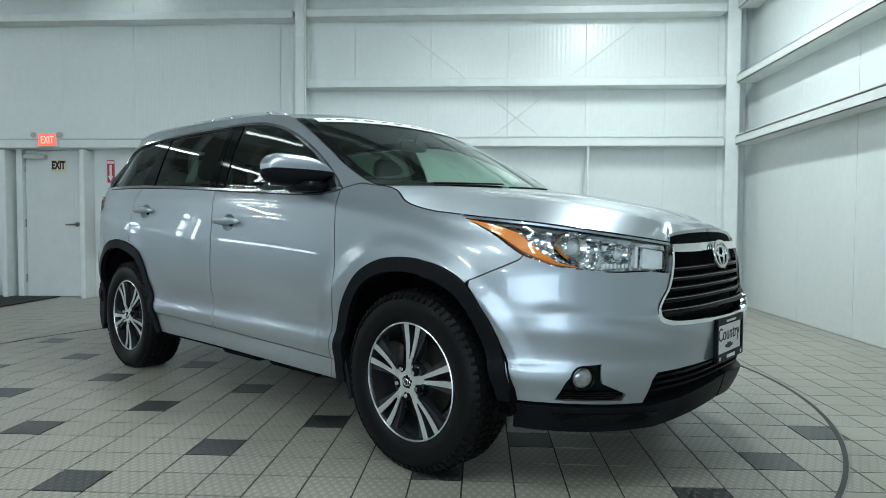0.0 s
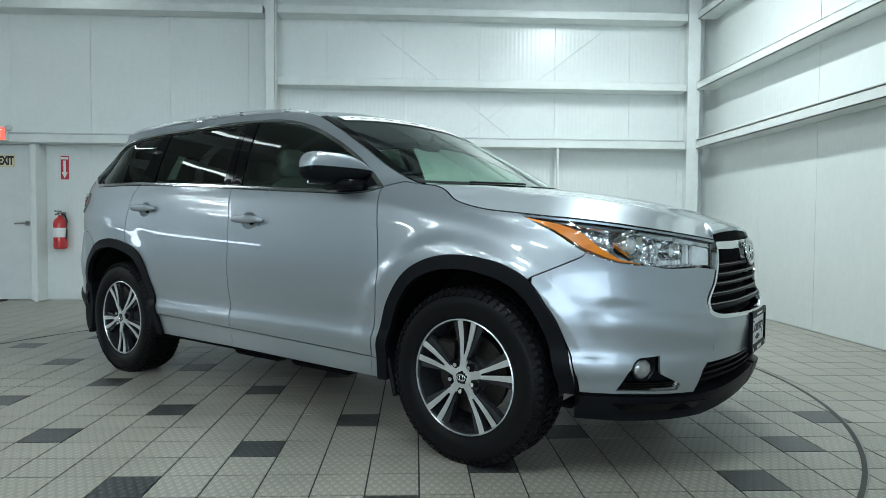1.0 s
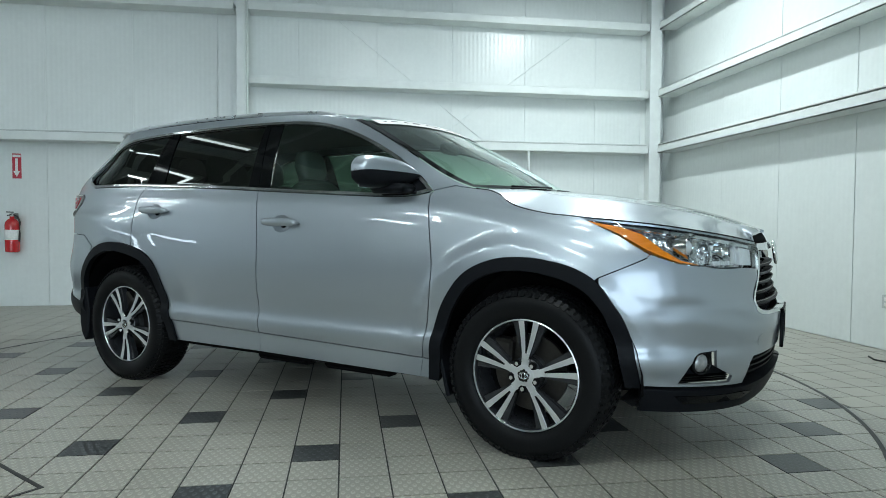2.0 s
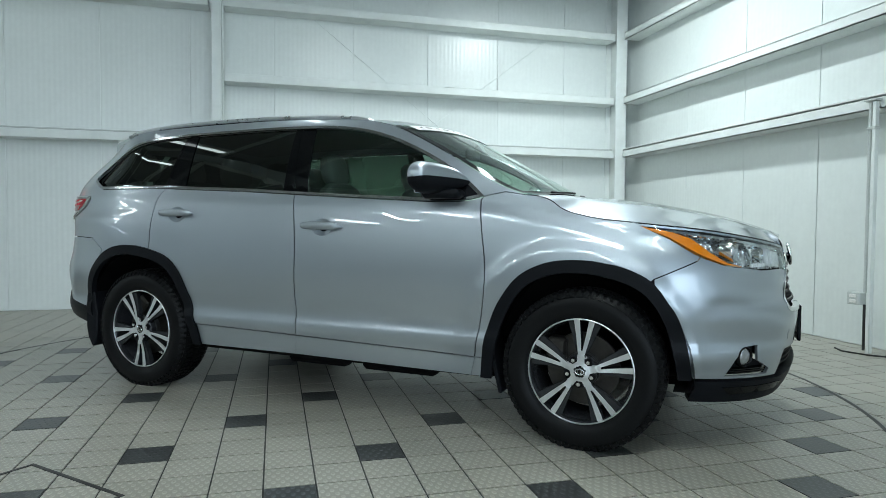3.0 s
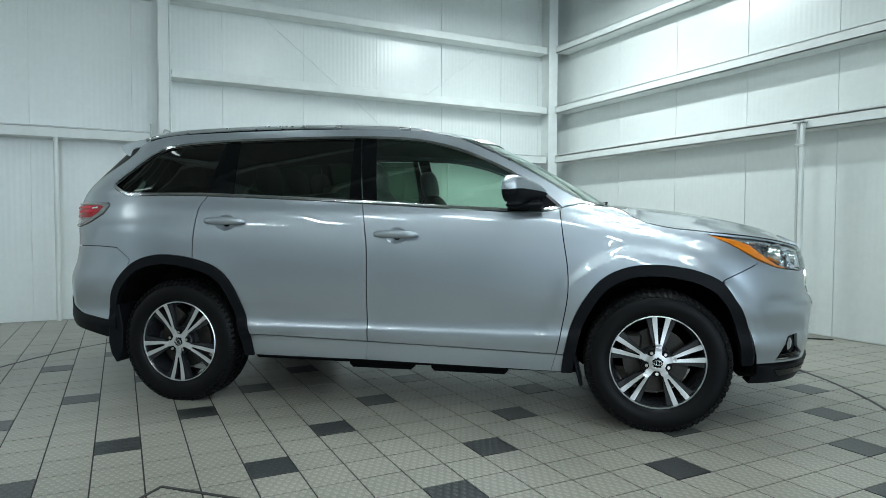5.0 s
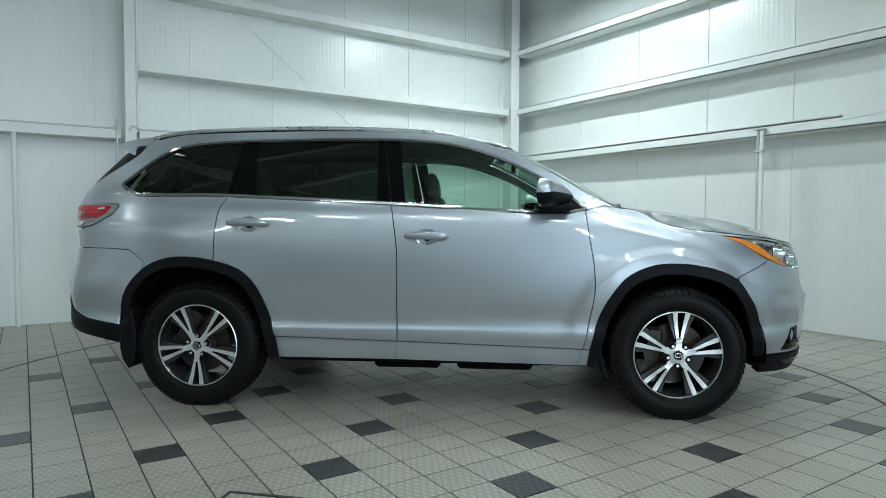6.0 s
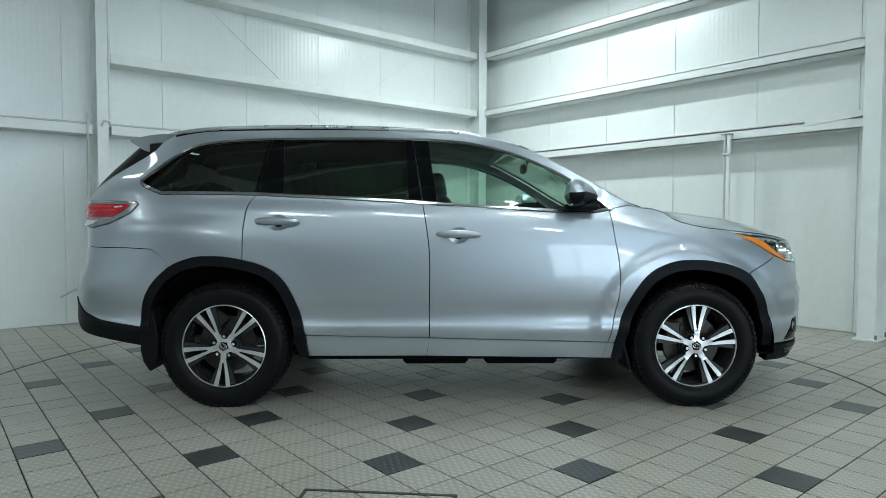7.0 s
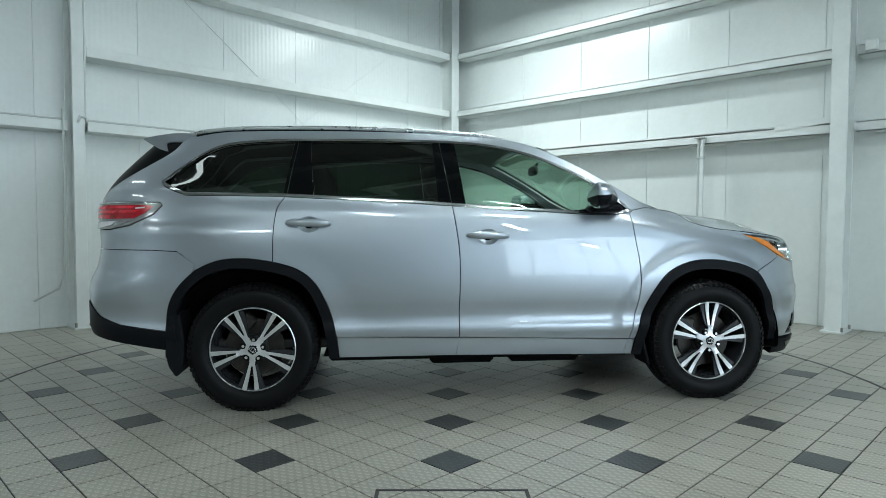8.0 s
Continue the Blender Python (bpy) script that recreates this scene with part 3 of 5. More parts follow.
# ---- the car: a body skin S(u, z), cut into panels ----
# Car axes: x forward, y left, z up, origin on the ground mid-wheelbase.
def interp(x, xs, ys):
    """A smooth curve through knots."""
    x, xs, ys = np.asarray(x, float), np.asarray(xs, float), np.asarray(ys, float)
    m = np.gradient(ys, xs)
    i = np.clip(np.searchsorted(xs, x) - 1, 0, len(xs) - 2)
    h = xs[i + 1] - xs[i]
    t = np.clip((x - xs[i]) / h, 0, 1)
    return (1 + 2 * t) * (1 - t) ** 2 * ys[i] + t * (1 - t) ** 2 * h * m[i] + t * t * (3 - 2 * t) * ys[i + 1] + t * t * (t - 1) * h * m[i + 1]


def sstep(a, b, x):
    t = np.clip((x - a) / (b - a), 0, 1)
    return t * t * (3 - 2 * t)


X0F, X0R = 1.5, -1.55
UF, UR = 2.75, -3.0      # skin coordinate at the nose's and the tail's middle


def nose(z):
    return interp(z, [.2, .3, .4, .5, .6, .645, .675, .70, .73, .80, .86, .92, .98, 1.03, 1.1], [2.24, 2.30, 2.33, 2.34, 2.352, 2.352, 2.343, 2.325, 2.314, 2.307, 2.303, 2.29, 2.265, 2.22, 2.13])


def tail(z):
    return interp(z, [.25, .35, .45, .6, .74, .82, .9, 1.1, 1.22, 1.32, 1.45, 1.6, 1.7],
                  [-2.38, -2.44, -2.48, -2.49, -2.48, -2.44, -2.42, -2.42, -2.41, -2.365, -2.265, -2.115, -2.0])


def shoulder(x):
    return interp(x, [-2.5, -1.9, -1.25, -.2, .6, .95, 1.25, 1.6, 2.0, 2.4], [1.20, 1.195, 1.175, 1.145, 1.12, 1.095, 1.035, .955, .90, .88])


def halfwidth(x, z):
    d = z - shoulder(x)
    zz = z + (1.145 - shoulder(x)) * sstep(.7, 1.0, z)
    low = interp(zz, [.18, .25, .33, .40, .45, .48, .52, .57, .63, .72, .80, .88, .95, 1.02, 1.08, 1.14, 1.2], [.87, .900, .920, .932, .946, .946, .934, .936, .948, .957, .957, .9525, .946, .937, .928, .916, .900])
    up = interp(d, [-.2, -.06, 0, .03, .07, .115, .2, .3, .4, .48, .56, .64], [0, 0, 0, -.003, -.008, -.024, -.056, -.098, -.149, -.198, -.264, -.356])
    w = (low + up) * (1 - .050 * np.exp(-((x - 1.17) / .30) ** 2) * sstep(-.02, .16, d))
    for cx in (-1.395, 1.395):
        r = np.hypot(x - cx, z - .36)
        if cx < 0:
            w = w + .012 * sstep(.66, .44, r) * sstep(.25, .5, z)
        else:
            # flare with a crisp outer line
            q = (.612 - .035 * np.tanh((x - 1.40) / .2) - r) / .007
            w = w + .26 * np.minimum(.007 * np.logaddexp(0, np.clip(q, -30, 30)), .055) * sstep(.30, .55, z)
    # the cabin draws in towards the tail
    w = w * (1 - .115 * sstep(-1.45, -2.05, x) * sstep(1.24, 1.56, z))
    # haunch over the rear wheel, and a fold running forward from the tail lamp
    fold = .006 * np.tanh((z - 1.085 - .03 * (x + 2.1)) / .012) * sstep(-1.30, -1.75, x) * sstep(1.24, 1.14, z) * sstep(.98, 1.05, z)
    return w - fold + .016 * np.exp(-((x + 1.5) / .33) ** 2 - ((z - 1.0) / .11) ** 2)


def S(u, z):
    """The skin: u runs along the side and winds round the corners. Gives x, half-width, z."""
    u, z = np.broadcast_arrays(np.asarray(u, float), np.asarray(z, float))
    thf = np.clip((u - X0F) / (UF - X0F), 0, 1) * np.pi / 2
    thr = np.clip((X0R - u) / (X0R - UR), 0, 1) * np.pi / 2
    # crease across the front corner: a lip with a hollow under it
    zc = interp(u, [1.6, 1.82, 1.95, 2.12, 2.35, 2.75], [.60, .652, .680, .660, .630, .60])
    k = sstep(1.76, 1.98, u) * sstep(2.50, 2.20, u)
    lip = k * (.0040 * np.exp(-((z - zc - .055) / .04) ** 2) - .0075 * np.exp(-((z - zc) / .038) ** 2))
    x = np.where(u > X0F, X0F + (nose(z) + lip - X0F) * np.abs(np.sin(thf)) ** .8, np.where(u < X0R, X0R + (tail(z) - X0R) * np.sin(thr), u))
    c = np.where(u > X0F, np.abs(np.cos(thf)) ** (2 / 2.4), np.where(u < X0R, np.abs(np.cos(thr)) ** (2 / 4.0), 1))
    return np.stack([x, halfwidth(x, z) * c + lip * c, z], -1)


def skin_normal(u, z):
    e = 0.004
    a = S(np.minimum(u + e, UF), z) - S(np.maximum(u - e, UR), z)
    b = S(u, z + e) - S(u, z - e)
    n = np.cross(b, a)
    n[..., 1] = np.where(np.abs(n[..., 1]) < 1e-12, 1e-12, n[..., 1])
    return n / np.linalg.norm(n, axis=-1, keepdims=True)


def spline(pts, n=8):
    """A smooth open curve through points, as a list."""
    p = np.asarray(pts, float)
    if len(p) < 3:
        k = max(2, n)
        return [tuple(p[0] + (p[-1] - p[0]) * i / k) for i in range(k + 1)]
    s = np.concatenate([[0], np.cumsum(np.linalg.norm(np.diff(p, axis=0), axis=1) ** 0.5)])
    t = np.linspace(0, s[-1], n * (len(p) - 1) + 1)
    return list(map(tuple, np.stack([interp(t, s, p[:, k]) for k in range(p.shape[1])], 1)))


def chain(*curves):
    """Joins curves end to end into one ring."""
    out = []
    for c in curves:
        for p in c:
            if not out or math.dist(out[-1], p) > 1e-4:
                out.append(tuple(p))
    if math.dist(out[0], out[-1]) < 1e-4:
        out.pop()
    return out


def resample(ring, step):
    out = []
    for a, b in zip(ring, ring[1:] + ring[:1]):
        k = max(1, int(math.dist(a, b) / step + 0.5))
        out += [(a[0] + (b[0] - a[0]) * i / k, a[1] + (b[1] - a[1]) * i / k) for i in range(k)]
    return out


def inset(ring, d):
    """Moves a ring inwards by d."""
    p = np.asarray(ring)
    area2 = np.sum(p[:, 0] * np.roll(p[:, 1], -1) - np.roll(p[:, 0], -1) * p[:, 1])
    e1, e2 = p - np.roll(p, 1, 0), np.roll(p, -1, 0) - p
    n = lambda e: np.stack([-e[:, 1], e[:, 0]], 1) / (np.linalg.norm(e, axis=1, keepdims=True) + 1e-9)
    m = n(e1) + n(e2)
    m = m / np.maximum(0.35, (m ** 2).sum(1, keepdims=True) / 2)
    return list(map(tuple, p + (d if area2 > 0 else -d) * m))


def inside(pts, ring):
    x, y = pts[:, 0], pts[:, 1]
    r = np.asarray(ring)
    ok = np.zeros(len(pts), bool)
    for (x0, y0), (x1, y1) in zip(r, np.roll(r, -1, 0)):
        if y0 != y1:
            ok ^= ((y0 > y) != (y1 > y)) & (x < (x1 - x0) * (y - y0) / (y1 - y0) + x0)
    return ok


def edge_distance(pts, ring):
    r = np.asarray(ring)
    best = np.full(len(pts), 9.0)
    for a, b in zip(r, np.roll(r, -1, 0)):
        ab = b - a
        t = np.clip(((pts - a) @ ab) / (ab @ ab + 1e-12), 0, 1)
        best = np.minimum(best, np.linalg.norm(pts - a - t[:, None] * ab, axis=1))
    return best


from mathutils.geometry import delaunay_2d_cdt


def panel(name, ring, side, material, parent, label="", gap=0.0025, lift=0.0, thick=0.014, step=0.03, holes=(), skin=None):
    """A panel cut from the skin: ring in (u, z). side: -1 the car's right, 1 its left. lift: how far it stands off the skin."""
    rings = [resample(inset(ring, gap), step * 0.8)] + [resample(inset(h, -gap), step * 0.8) for h in holes]
    flat, edges, starts = [], [], []
    for r in rings:
        k = len(flat)
        starts.append((k, len(r)))
        flat += r
        edges += [(k + i, k + (i + 1) % len(r)) for i in range(len(r))]
    a = np.asarray(rings[0])
    lo, hi = a.min(0), a.max(0)
    gx, gz = np.meshgrid(np.arange(lo[0] + step / 2, hi[0], step), np.arange(lo[1] + step / 2, hi[1], step))
    grid = np.stack([gx.ravel(), gz.ravel()], 1)
    if len(grid):
        keep = inside(grid, rings[0]) & (edge_distance(grid, rings[0]) > step * 0.45)
        for h in rings[1:]:
            keep &= ~inside(grid, h) & (edge_distance(grid, h) > step * 0.45)
        grid = grid[keep]
    pts2 = [Vector(p) for p in flat] + [Vector(p) for p in grid]
    v2, e2, f2, *_ = delaunay_2d_cdt(pts2, edges, [], 0, 1e-6)
    v2 = np.array([tuple(v) for v in v2])
    tri = np.array(f2)
    cen = v2[tri].mean(1)
    keep = inside(cen, rings[0])
    for h in rings[1:]:
        keep &= ~inside(cen, h)
    tri = tri[keep]
    fn = skin or S
    P = fn(v2[:, 0], v2[:, 1])
    if skin:
        e = 0.004
        N = np.cross(fn(v2[:, 0], v2[:, 1] + e) - P, fn(v2[:, 0] + e, v2[:, 1]) - P)
        N /= np.linalg.norm(N, axis=1, keepdims=True)
    else:
        N = skin_normal(v2[:, 0], v2[:, 1])
    P = P + N * lift
    # folded edge
    cnt = {}
    for t in tri:
        for i, j in ((0, 1), (1, 2), (2, 0)):
            cnt.setdefault((min(t[i], t[j]), max(t[i], t[j])), []).append((t[i], t[j]))
    border = [v[0] for v in cnt.values() if len(v) == 1]
    ids = sorted({i for e in border for i in e})
    nb = len(P)
    pos = {i: nb + 2 * k for k, i in enumerate(ids)}
    extra_p, extra_n = [], []
    out = {i: np.zeros(3) for i in ids}
    for i, j in border:
        o = np.cross(P[j] - P[i], N[i])
        for k in (i, j):
            out[k] = out[k] + o
    orient = 1.0
    faces = [tuple(t) for t in tri]
    if np.sum(np.cross(P[tri[:, 1]] - P[tri[:, 0]], P[tri[:, 2]] - P[tri[:, 0]]) * N[tri[:, 0]]) < 0:
        faces = [f[::-1] for f in faces]
        orient = -1.0
    for i in ids:
        o = orient * out[i]
        o = o / (np.linalg.norm(o) + 1e-12)
        extra_p += [P[i], P[i] - N[i] * thick]
        extra_n += [o, o]
    for i, j in border:
        q = (pos[i], pos[i] + 1, pos[j] + 1, pos[j])
        faces.append(q if orient > 0 else q[::-1])
    P, N = np.vstack([P, extra_p]), np.vstack([N, extra_n])
    P = P * np.array([1, side, 1])
    N = N * np.array([1, side, 1])
    if side < 0:
        faces = [f[::-1] for f in faces]
    me = bpy.data.meshes.new(name)
    me.from_pydata(P.tolist(), [], [tuple(int(i) for i in f) for f in faces])
    for p in me.polygons:
        p.use_smooth = True
    me.normals_split_custom_set_from_vertices([tuple(n) for n in N])
    me.materials.append(M[material])
    ob = new(name, me)
    ob.parent = parent
    if label:
        ob["label"] = label
    return ob


def grid_mesh(name, P, material, parent, label="", flip=False, thick=0.0):
    """A smooth sheet from rows of points."""
    n, m = P.shape[:2]
    bm = bmesh.new()
    vs = [[bm.verts.new(P[i, j]) for j in range(m)] for i in range(n)]
    for i in range(n - 1):
        for j in range(m - 1):
            f = (vs[i][j], vs[i + 1][j], vs[i + 1][j + 1], vs[i][j + 1])
            bm.faces.new(f[::-1] if flip else f)
    if thick:
        es = [e for e in bm.edges if e.is_boundary]
        r = bmesh.ops.extrude_edge_only(bm, edges=es)
        bm.normal_update()
        bmesh.ops.translate(bm, vec=(0, 0, -thick), verts=[g for g in r["geom"] if isinstance(g, bmesh.types.BMVert)])
    bmesh.ops.recalc_face_normals(bm, faces=bm.faces)
    bm.normal_update()
    if (sum(f.normal.z * f.calc_area() for f in bm.faces) < 0) != flip:
        bmesh.ops.reverse_faces(bm, faces=bm.faces)
    return part(name, bm, material, parent, label, smooth=50)


CAR = pose(-0.492, 4.490, 0, 0, 0, -38.2)
car = thing("suv", "silver metallic SUV with black arch trim parked on a turntable", "car", CAR)

# lines on the skin
BELT = [(-1.79, 1.252), (-1.5, 1.251), (-1.22, 1.248), (-1.03, 1.24), (-.57, 1.22), (-.23, 1.20), (.11, 1.18), (.45, 1.162), (.67, 1.152), (.81, 1.157), (.90, 1.175)]
REARTIP = [(-1.79, 1.252), (-1.89, 1.283), (-1.972, 1.316), (-1.985, 1.333)]
TOPW = [(-1.985, 1.333), (-1.905, 1.408), (-1.81, 1.475), (-1.675, 1.535), (-1.53, 1.567), (-1.41, 1.583), (-1.18, 1.598), (-.91, 1.604), (-.56, 1.608), (-.21, 1.602),
        (0, 1.588), (.15, 1.563), (.32, 1.515), (.50, 1.44), (.67, 1.35), (.80, 1.26), (.90, 1.175)]
GUTTER = [(1.10, 1.185), (1.0, 1.222), (.90, 1.272), (.71, 1.385), (.50, 1.497), (.33, 1.573), (.16, 1.618), (-.2, 1.650), (-.6, 1.660), (-1.1, 1.655), (-1.6, 1.637), (-1.95, 1.605), (-2.035, 1.585)]
FSEAM = [(.885, 1.160), (.905, 1.01), (.93, .84), (.93, .70), (.90, .52), (.87, .37), (.845, .285)]
BSEAM = [(-.23, 1.20), (-.21, 1.08), (-.19, .91), (-.19, .57), (-.19, .40), (-.205, .30)]
CSEAM = [(-1.21, 1.248), (-1.25, 1.19), (-1.27, 1.08), (-1.275, .87)]
ARCH_R = [(-1.87, .33), (-1.875, .47), (-1.86, .61), (-1.80, .73), (-1.70, .83), (-1.58, .88), (-1.44, .893), (-1.275, .872), (-1.12, .82), (-1.03, .74), (-.96, .60), (-.92, .45), (-.90, .30)]
ARCH_F = [(.90, .285), (.92, .42), (.955, .56), (1.015, .684), (1.11, .80), (1.245, .863), (1.40, .876), (1.52, .858), (1.645, .785), (1.715, .665), (1.77, .507), (1.80, .36)]
HOOD_EDGE = [(1.10, 1.185), (1.16, 1.178), (1.22, 1.158), (1.29, 1.113), (1.39, 1.082), (1.58, 1.052), (1.91, 1.020), (2.15, .990), (2.47, .948)]
LAMP_LOW = [(1.58, 1.052), (1.72, .975), (1.835, .905), (1.91, .880), (1.97, .863), (2.10, .850), (2.18, .842), (2.36, .841), (2.455, .831)]
SILL = [(-.90, .30), (-.205, .30), (.845, .285)]
arch_r, arch_f = spline(ARCH_R), spline(ARCH_F)
part_f = lambda c, a, b: [p for p in c if a <= p[0] <= b]
hood_edge = spline(HOOD_EDGE)
lamp_low = spline(LAMP_LOW)


HANDLE_F, HANDLE_R = (-.02, 1.015), (-1.075, 1.085)


def cup(u, z):
    """Outline of the finger recess behind a handle."""
    return [(u + .002 + .060 * math.cos(a), z + .002 + .045 * math.sin(a)) for a in [i * math.pi / 12 for i in range(24)]]


def body_side(side):
    belt, topw, gutter = spline(BELT), spline(TOPW), spline(GUTTER)
    fs, bs, cs = spline(FSEAM), spline(BSEAM), spline(CSEAM)
    dlo = chain(spline(REARTIP), topw, belt[::-1])
    # front wing
    k = next(i for i, p in enumerate(arch_f) if p[0] >= 1.645)
    j = next(i for i, p in enumerate(lamp_low) if p[0] >= 1.835)
    h = next(i for i, p in enumerate(hood_edge) if p[0] >= 1.58)
    wing = chain([p for p in fs if p[1] > .392], [(.872, .385), (.912, .384)], [p for p in arch_f[:k] if p[1] > .39], [(1.65, .803), (1.73, .841), (1.83, .885)], lamp_low[:j + 1][::-1], hood_edge[:h + 1][::-1], [(1.10, 1.185), (1.0, 1.20), (.905, 1.18)])
    panel("front_wing", wing, side, "paint", car, step=0.016)
    # doors
    bf = [p for p in belt if p[0] >= -.232]
    br = [p for p in belt if -1.212 <= p[0] <= -.228]
    fsu, bsu = [p for p in fs if p[1] > .392], [p for p in bs if p[1] > .418]
    front = panel("front_door", chain(bsu[::-1], bf, fsu, [(.872, .385), (-.19, .412)]), side, "paint", car, gap=0.003, holes=[cup(*HANDLE_F)])
    ar = [p for p in arch_r if p[0] >= -1.276]
    aru = [p for p in ar if p[1] > .44]
    rear = panel("rear_door", chain(cs[::-1], br, bsu, [(-.19, .412), (-.912, .429)], aru[::-1]), side, "paint", car, gap=0.003, holes=[cup(*HANDLE_R)])
    # rear quarter with the D pillar, roof rail and A pillar in one pressing
    edge_r = spline([(-2.035, 1.585), (-2.062, 1.536), (-2.225, 1.440), (-2.455, 1.326), (-2.72, 1.22)])
    lamp_in = [(-2.72, 1.212), (-2.19, 1.215), (-1.95, 1.210), (-1.932, 1.192), (-1.99, 1.141), (-2.17, 1.078), (-2.38, 1.052), (-2.72, 1.052)]
    quarter = chain([(.905, 1.18), (1.0, 1.20)], gutter, edge_r, lamp_in, [(-2.72, .935), (-2.0, .938), (-1.83, .932), (-1.715, .865)],
                    [p for p in arch_r if -1.715 <= p[0] <= -1.276], cs[::-1],
                    [p for p in belt if p[0] <= -1.21][::-1], spline(REARTIP), topw)
    panel("body_side", quarter, side, "paint", car)
    # flanges behind the corners where panels meet at the arches
    panel("wing_flange", [(1.60, .835), (1.70, .862), (1.745, .80), (1.665, .775), (1.62, .805)], side, "dark_inner", car, lift=-0.006, gap=0.0, thick=0.004, step=0.02)
    panel("quarter_flange", [(-1.66, .885), (-1.74, .925), (-1.80, .905), (-1.785, .80), (-1.73, .815)], side, "paint", car, lift=-0.006, gap=0.0, thick=0.004, step=0.02)
    # tail bumper
    lower = [(-2.62, .62), (-2.41, .538), (-2.20, .500), (-1.88, .477)]
    tb = chain([(-3.0, .935), (-2.0, .938), (-1.83, .932), (-1.715, .862)], [p for p in arch_r if p[0] <= -1.72 and p[1] > .48][::-1], [(-1.875, .475)], lower[::-1], [(-3.0, .60)])
    panel("rear_bumper", tb, side, "paint", car)
    panel("rear_valance", chain([(-3.0, .60)], lower, [(-1.875, .475), (-1.87, .36), (-2.16, .388), (-2.58, .418), (-3.0, .43)]), side, "black_plastic", car, "black plastic rear bumper lower", lift=0.006, thick=0.03)
    # tailgate half and its glass
    panel("tailgate", chain([(-2.72, 1.22), (-3.0, 1.22), (-3.0, .94), (-2.72, .94)]), side, "paint", car)
    panel("rear_window", chain(edge_r, [(-3.0, 1.22), (-3.0, 1.585)]), side, "black_glass", car, "black rear window edge", lift=-0.004)
    # tail lamp
    lamp = panel("tail_lamp", chain(lamp_in, [(-2.76, 1.052), (-2.76, 1.212)]), side, "clear_lens", car, "red and clear tail lamp", lift=0.008, gap=0.003, thick=0.03, step=0.02)
    panel("red_lens", chain([(-2.72, 1.195), (-2.19, 1.197), (-2.02, 1.194), (-1.985, 1.188), (-2.05, 1.146), (-2.14, 1.115), (-2.72, 1.108)]), side, "red_lens", lamp, "red lens field", lift=0.012, gap=0.002, thick=0.006, step=0.02)
    for (a0, a1, z0, z1) in ((-2.66, -2.42, 1.172, 1.187), (-2.38, -2.12, 1.176, 1.189), (-2.60, -2.30, 1.146, 1.163), (-2.26, -2.09, 1.150, 1.166), (-2.62, -2.36, 1.120, 1.136)):
        panel("lamp_bar", [(a0, z1), (a1, z1), (a1 - .03, z0), (a0 - .02, z0)], side, "red_bright", lamp, lift=0.0145, gap=0.001, thick=0.004, step=0.02)
    for (a0, a1, z0, z1) in ((-2.64, -2.56, 1.150, 1.156), (-2.12, -2.05, 1.172, 1.184)):
        panel("lamp_glint", [(a0, z0), (a1, z0 + .004), (a1, z1), (a0, z1 - .004)], side, "lamp_white", lamp, lift=0.0155, gap=0.0, thick=0.003, step=0.02)
    panel("lamp_chrome", chain([(-2.70, 1.211), (-2.70, 1.201), (-2.19, 1.203), (-1.985, 1.199), (-1.95, 1.200), (-1.955, 1.208), (-2.19, 1.212)]), side, "satin_trim", lamp, lift=0.013, gap=0.0005, thick=0.004, step=0.02)
    panel("reversing_lens", chain([(-2.68, 1.096), (-2.30, 1.100), (-2.36, 1.075), (-2.50, 1.062), (-2.68, 1.060)]), side, "lamp_white", lamp, "clear reversing lens", lift=0.012, gap=0.001, thick=0.004, step=0.02)
    panel("reversing_lens", chain([(-2.27, 1.101), (-2.15, 1.104), (-2.24, 1.078), (-2.33, 1.070)]), side, "fog_lens", lamp, lift=0.012, gap=0.001, thick=0.004, step=0.02)
    # wheel arch trims
    for nm, c, w in (("wheel_arch_trim", arch_f, .058), ("wheel_arch_trim", arch_r, .058)):
        r = np.asarray(c)
        mid = np.array([1.395 if r[0, 0] > 0 else -1.395, .36])
        v = r - mid
        inner = mid + v * (1 - w / np.linalg.norm(v, axis=1, keepdims=True))
        inner[:, 1] = np.minimum(inner[:, 1], r[:, 1] + 0.0)
        inner[0, 1], inner[-1, 1] = r[0, 1], r[-1, 1]
        panel(nm, list(map(tuple, r)) + list(map(tuple, inner[::-1])), side, "black_plastic", car, "matt black plastic wheel arch trim", lift=0.011, thick=0.03, gap=0.0, step=0.02)
    # glass
    ring = inset(dlo, 0.015)

    def clip(pts, t, b, keep):
        """keeps the part of a ring before (-1) or behind (1) the slanting line through (t, 1.6) and (b, 1.2)"""
        f = lambda p: keep * (p[0] - (b + (t - b) * (p[1] - 1.2) / 0.4))
        out = []
        for p, q in zip(pts, pts[1:] + pts[:1]):
            fp, fq = f(p), f(q)
            if fp >= 0:
                out.append(p)
            if fp * fq < 0:
                k = fp / (fp - fq)
                out.append((p[0] + (q[0] - p[0]) * k, p[1] + (q[1] - p[1]) * k))
        return out

    def cut(a0, a1, b0, b1):
        """the piece of the glass ring between two slanting lines"""
        return chain(clip(clip(resample(ring, 0.02), a0, a1, 1), b0, b1, -1))

    lean = lambda a, b: S(a, b) - skin_normal(a, b) * (.085 * np.clip(1.50 - b, 0, .3))[..., None]
    panel("quarter_glass", cut(-3.0, -3.0, -1.165, -1.235), side, "glass_dark", car, "dark tinted quarter glass", lift=-0.006, gap=0.0, thick=0.004, skin=lean)
    panel("pillar_trim", cut(-1.163, -1.233, -1.145, -1.215), side, "black_gloss", car, lift=-0.004, gap=0.0, thick=0.01)
